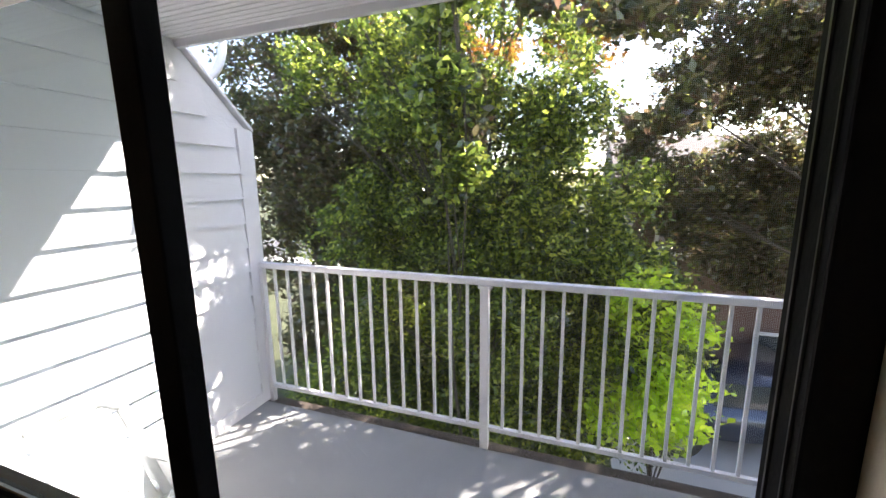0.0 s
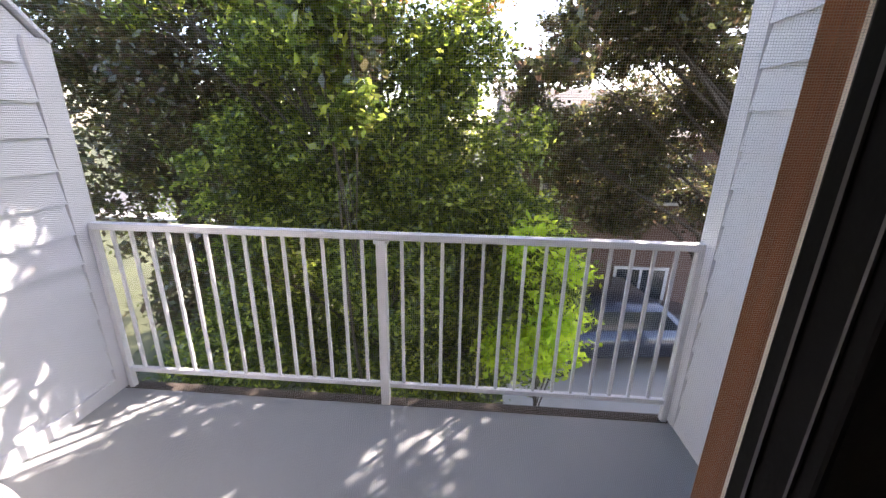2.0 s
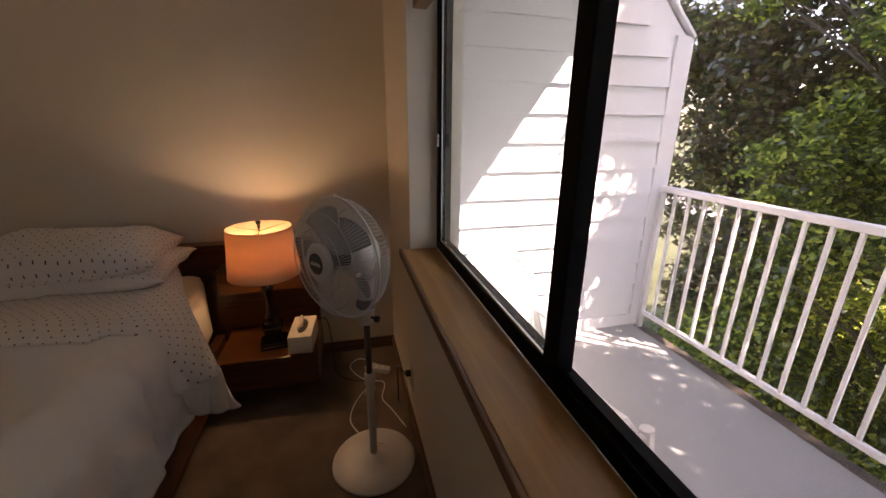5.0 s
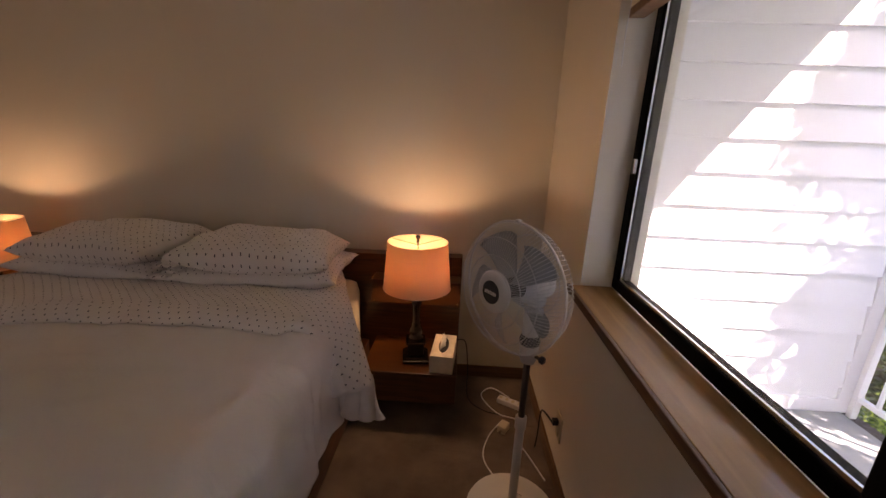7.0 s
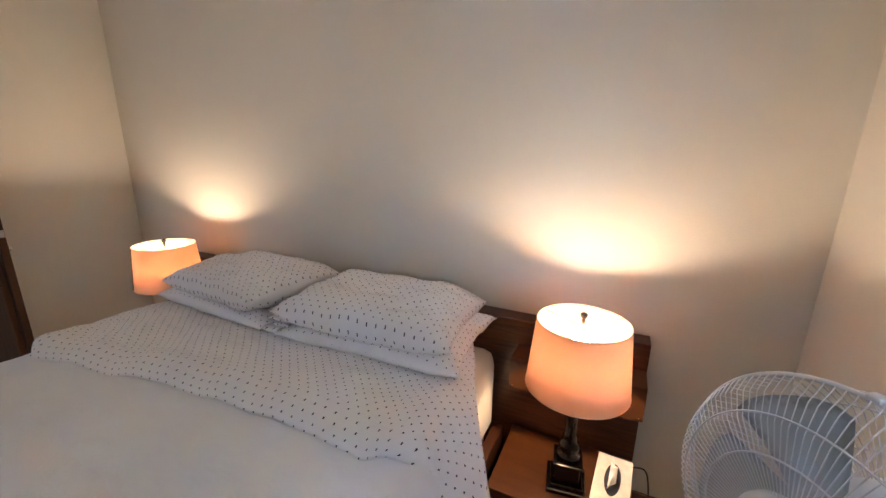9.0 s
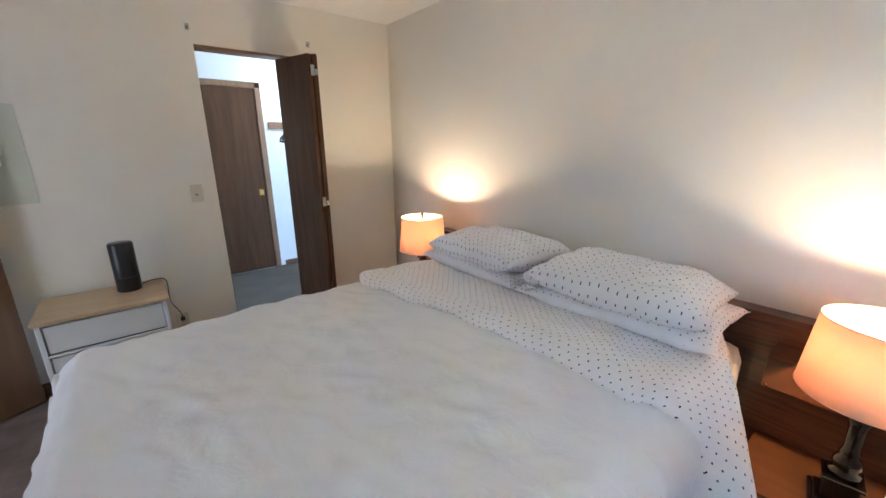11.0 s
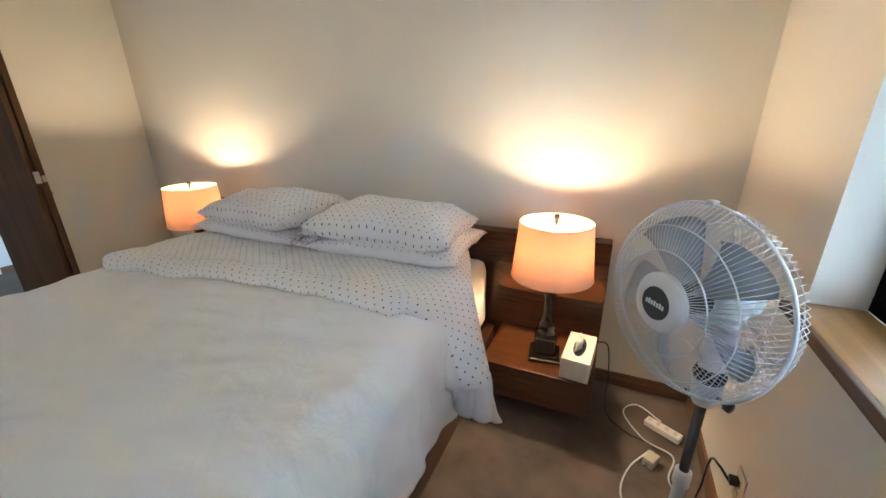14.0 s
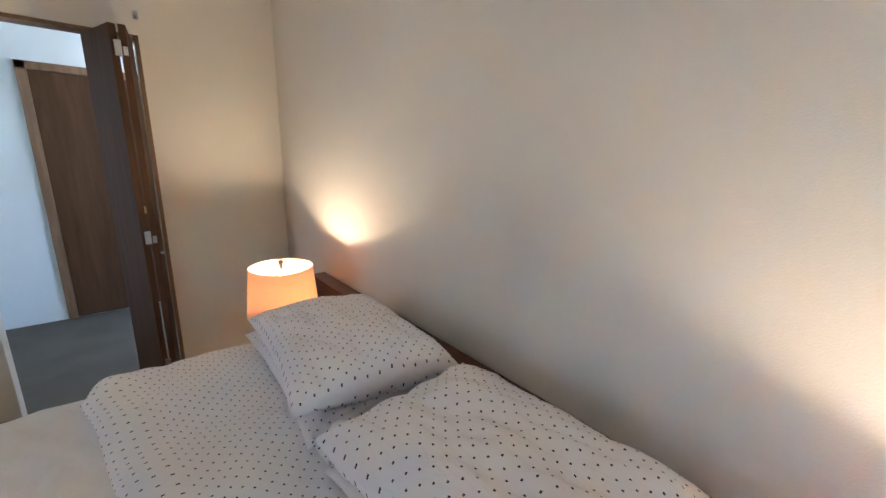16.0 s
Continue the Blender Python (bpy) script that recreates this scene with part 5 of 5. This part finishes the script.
def shading_boughs():
    """Boughs added, mostly out of view, to shade the balcony's floor and the outer part of its west wall; told by where
    the sun's rays through them run:
    across, and up, at y = 0."""
    made = []
    while len(made) < 58:
        across, up = bough_rng.uniform(-3.5, 0.9), bough_rng.uniform(-3.4, -0.6)
        if up < (-0.6 if across > -2.3 else -0.62 + 1.507 * min(2.08 + across, -0.45)) and math.hypot(across + 1.1, up + 2.2) > 0.24:
            made.append((across, up, bough_rng.uniform(0.24, 0.36)))
    for _ in range(9):
        made.append((bough_rng.uniform(-2.0, -1.2), bough_rng.uniform(-1.3, -0.6), 0.3))
    for _ in range(9):
        made.append((bough_rng.uniform(-1.4, -0.2), bough_rng.uniform(-3.1, -2.55), 0.3))
    while len(made) < 90:
        across, up = bough_rng.uniform(-4.5, -3.85), bough_rng.uniform(-3.1, -0.5)
        made.append((across, up, bough_rng.uniform(0.16, 0.27)))
    out = []
    for across, up, r in made:
        y = bough_rng.uniform(3.7, 5.2)
        out.append(((across + 0.9 * y, y, up + 1.356 * y), (r, r, r * 0.6)))
    return out


tree("leafy_shrub_tree", "dense bright green leafy tree just past the balcony railing", (-1.2, 5.0, GZ), 6.2, 0.09,
     clumps((-1.3, 4.9, -0.6), (2.3, 0.8, 2.2), 0.6, 34, 3) + clumps((-1.3, 5.0, 1.4), (2.3, 0.7, 1.4), 0.45, 34, 21) + clumps((-1.1, 5.0, 2.9), (1.7, 0.6, 0.9), 0.4, 22, 4) + clumps((-2.9, 4.9, 3.1), (1.0, 0.5, 0.7), 0.28, 14, 24),
     150000, 0.074, M_LEAF, 11)
# added to throw leaf shade on the west wall; upper clumps out of view
tree("leafy_sapling", "slender green sapling close to the railing, added to dapple west wall", (-0.95, 3.7, GZ), 5.4, 0.03,
     clumps((-0.98, 3.5, 2.8), (0.22, 0.25, 1.35), 0.15, 18, 31) + clumps((-0.95, 3.35, 3.75), (0.2, 0.2, 0.75), 0.12, 10, 32), 6800, 0.10, M_LEAF, 41, 9)
tree("lime_shrub", "lime green sunlit shrub behind the railing", (0.95, 4.2, GZ), 3.2, 0.04,
     clumps((0.85, 4.2, -0.2), (0.38, 0.35, 1.25), 0.26, 15, 5), 3300, 0.092, M_LIME, 12)
tree("dark_maple", "tall dark maple beside the neighbouring house", (4.6, 6.4, GZ), 8.6, 0.17,
     clumps((2.6, 7.2, 2.6), (2.4, 1.0, 1.5), 0.6, 20, 6) + clumps((2.2, 7.6, 4.2), (2.8, 0.8, 1.7), 0.42, 27, 26), 70000, 0.095, M_PURPLE, 13)
# extra tree, added to carry the boughs that block the sun
tree("dark_maple", "added dark maple, mostly out of view, with boughs shading the balcony", (5.4, 5.4, GZ), 8.8, 0.15, shading_boughs(), 33000, 0.11, M_PURPLE, 23, 24)
tree("dark_maple", "dark maple beyond the side wall with glinting leaves", (-4.8, 6.6, GZ), 8.5, 0.18,
     clumps((-4.0, 6.4, 1.6), (1.8, 1.2, 3.6), 0.75, 34, 7), 70000, 0.105, M_PURPLE, 14)
tree("rust_tinted_tree", "tree turning rust and orange above the green one", (-1.9, 8.0, GZ), 9.0, 0.14,
     clumps((-1.8, 7.6, 4.7), (2.6, 1.0, 1.2), 0.6, 16, 8), 18000, 0.10, M_RUST, 15)
tree("background_tree", "green tree further off across the garden", (-2.5, 9.5, GZ), 6.5, 0.16,
     clumps((-2.8, 9.0, 0.6), (4.2, 1.2, 2.8), 1.0, 34, 9) + clumps((-2.5, 7.0, -1.6), (3.4, 0.6, 1.0), 0.7, 18, 19), 60000, 0.11, M_LEAF, 16)
tree("background_tree", "dark tree beside the neighbouring house", (4.8, 8.0, GZ), 6.0, 0.14,
     clumps((3.6, 7.9, 0.9), (2.2, 0.7, 1.2), 0.55, 16, 10), 16000, 0.095, M_PURPLE, 17)


def house(x0, x1, y0, y1, top):
    h = thing("neighbour_house", "red brown neighbouring house seen between the trees", "house")
    part("wall", box(x0, x1, y0, y1, GZ, top), M_BRICK, h)
    part("roof", prism([(y0 - 0.5, top), (y1 + 0.5, top), ((y0 + y1) / 2, top + 1.2)], x0 - 0.4, x1 + 0.4, "x"), M_ROOF, h)
    for k in range(4):
        for z in (GZ + 0.3, GZ + 3.1):
            wx = x0 + 0.5 + k * 1.9
            w = part("window", box(wx, wx + 1.1, y0 - 0.03, y0 + 0.02, z, z + 1.2), M_DARKGLASS, h, "dark window pane")
            fr = bmesh.new()
            for a in ((wx - 0.07, wx, z - 0.07, z + 1.27), (wx + 1.1, wx + 1.17, z - 0.07, z + 1.27), (wx, wx + 1.1, z - 0.07, z), (wx, wx + 1.1, z + 1.2, z + 1.27), (wx + 0.52, wx + 0.58, z, z + 1.2)):
                box(a[0], a[1], y0 - 0.06, y0 - 0.031, a[2], a[3], bm=fr)
            part("frame", fr, M_WHITE, w, "white window frame")
    return h


house(1.2, 9.0, 9.2, 15.0, 1.5)


def car(x, y, turn):
    c = thing("parked_car", "blue grey car parked on the driveway", "car", (x, y, GZ + 0.03), turn)
    outline = [(-2.1, 0.35), (2.1, 0.35), (2.15, 0.75), (1.2, 0.92), (0.6, 1.42), (-1.0, 1.45), (-1.8, 0.98), (-2.15, 0.9)]
    body = prism(outline, -0.85, 0.85, "y")
    bmesh.ops.bevel(body, geom=body.edges[:], offset=0.06, segments=2, affect="EDGES")
    b = part("body", body, M_CARBLUE, c, smooth=True)
    part("side_glass", prism([(-0.95, 0.98), (0.95, 0.98), (0.55, 1.36), (-0.92, 1.38)], -0.858, 0.858, "y"), M_DARKGLASS, b, "dark side windows")
    for wx in (-1.35, 1.35):
        for wy in (-0.8, 0.8):
            w = part("wheel", lathe([(0.18, -0.1), (0.30, -0.1), (0.33, -0.06), (0.33, 0.06), (0.30, 0.1), (0.18, 0.1)], 28, m=Matrix.Translation((wx, wy, 0.33)) @ Matrix.Rotation(radians(90), 4, "X")), M_TYRE, c)
            part("rim", lathe([(0, -0.09), (0.18, -0.1), (0.18, 0.1), (0, 0.09)], 20, m=Matrix.Translation((wx, wy, 0.33)) @ Matrix.Rotation(radians(90), 4, "X")), M_CHROME, w)
    return c


car(3.1, 7.9, 8)
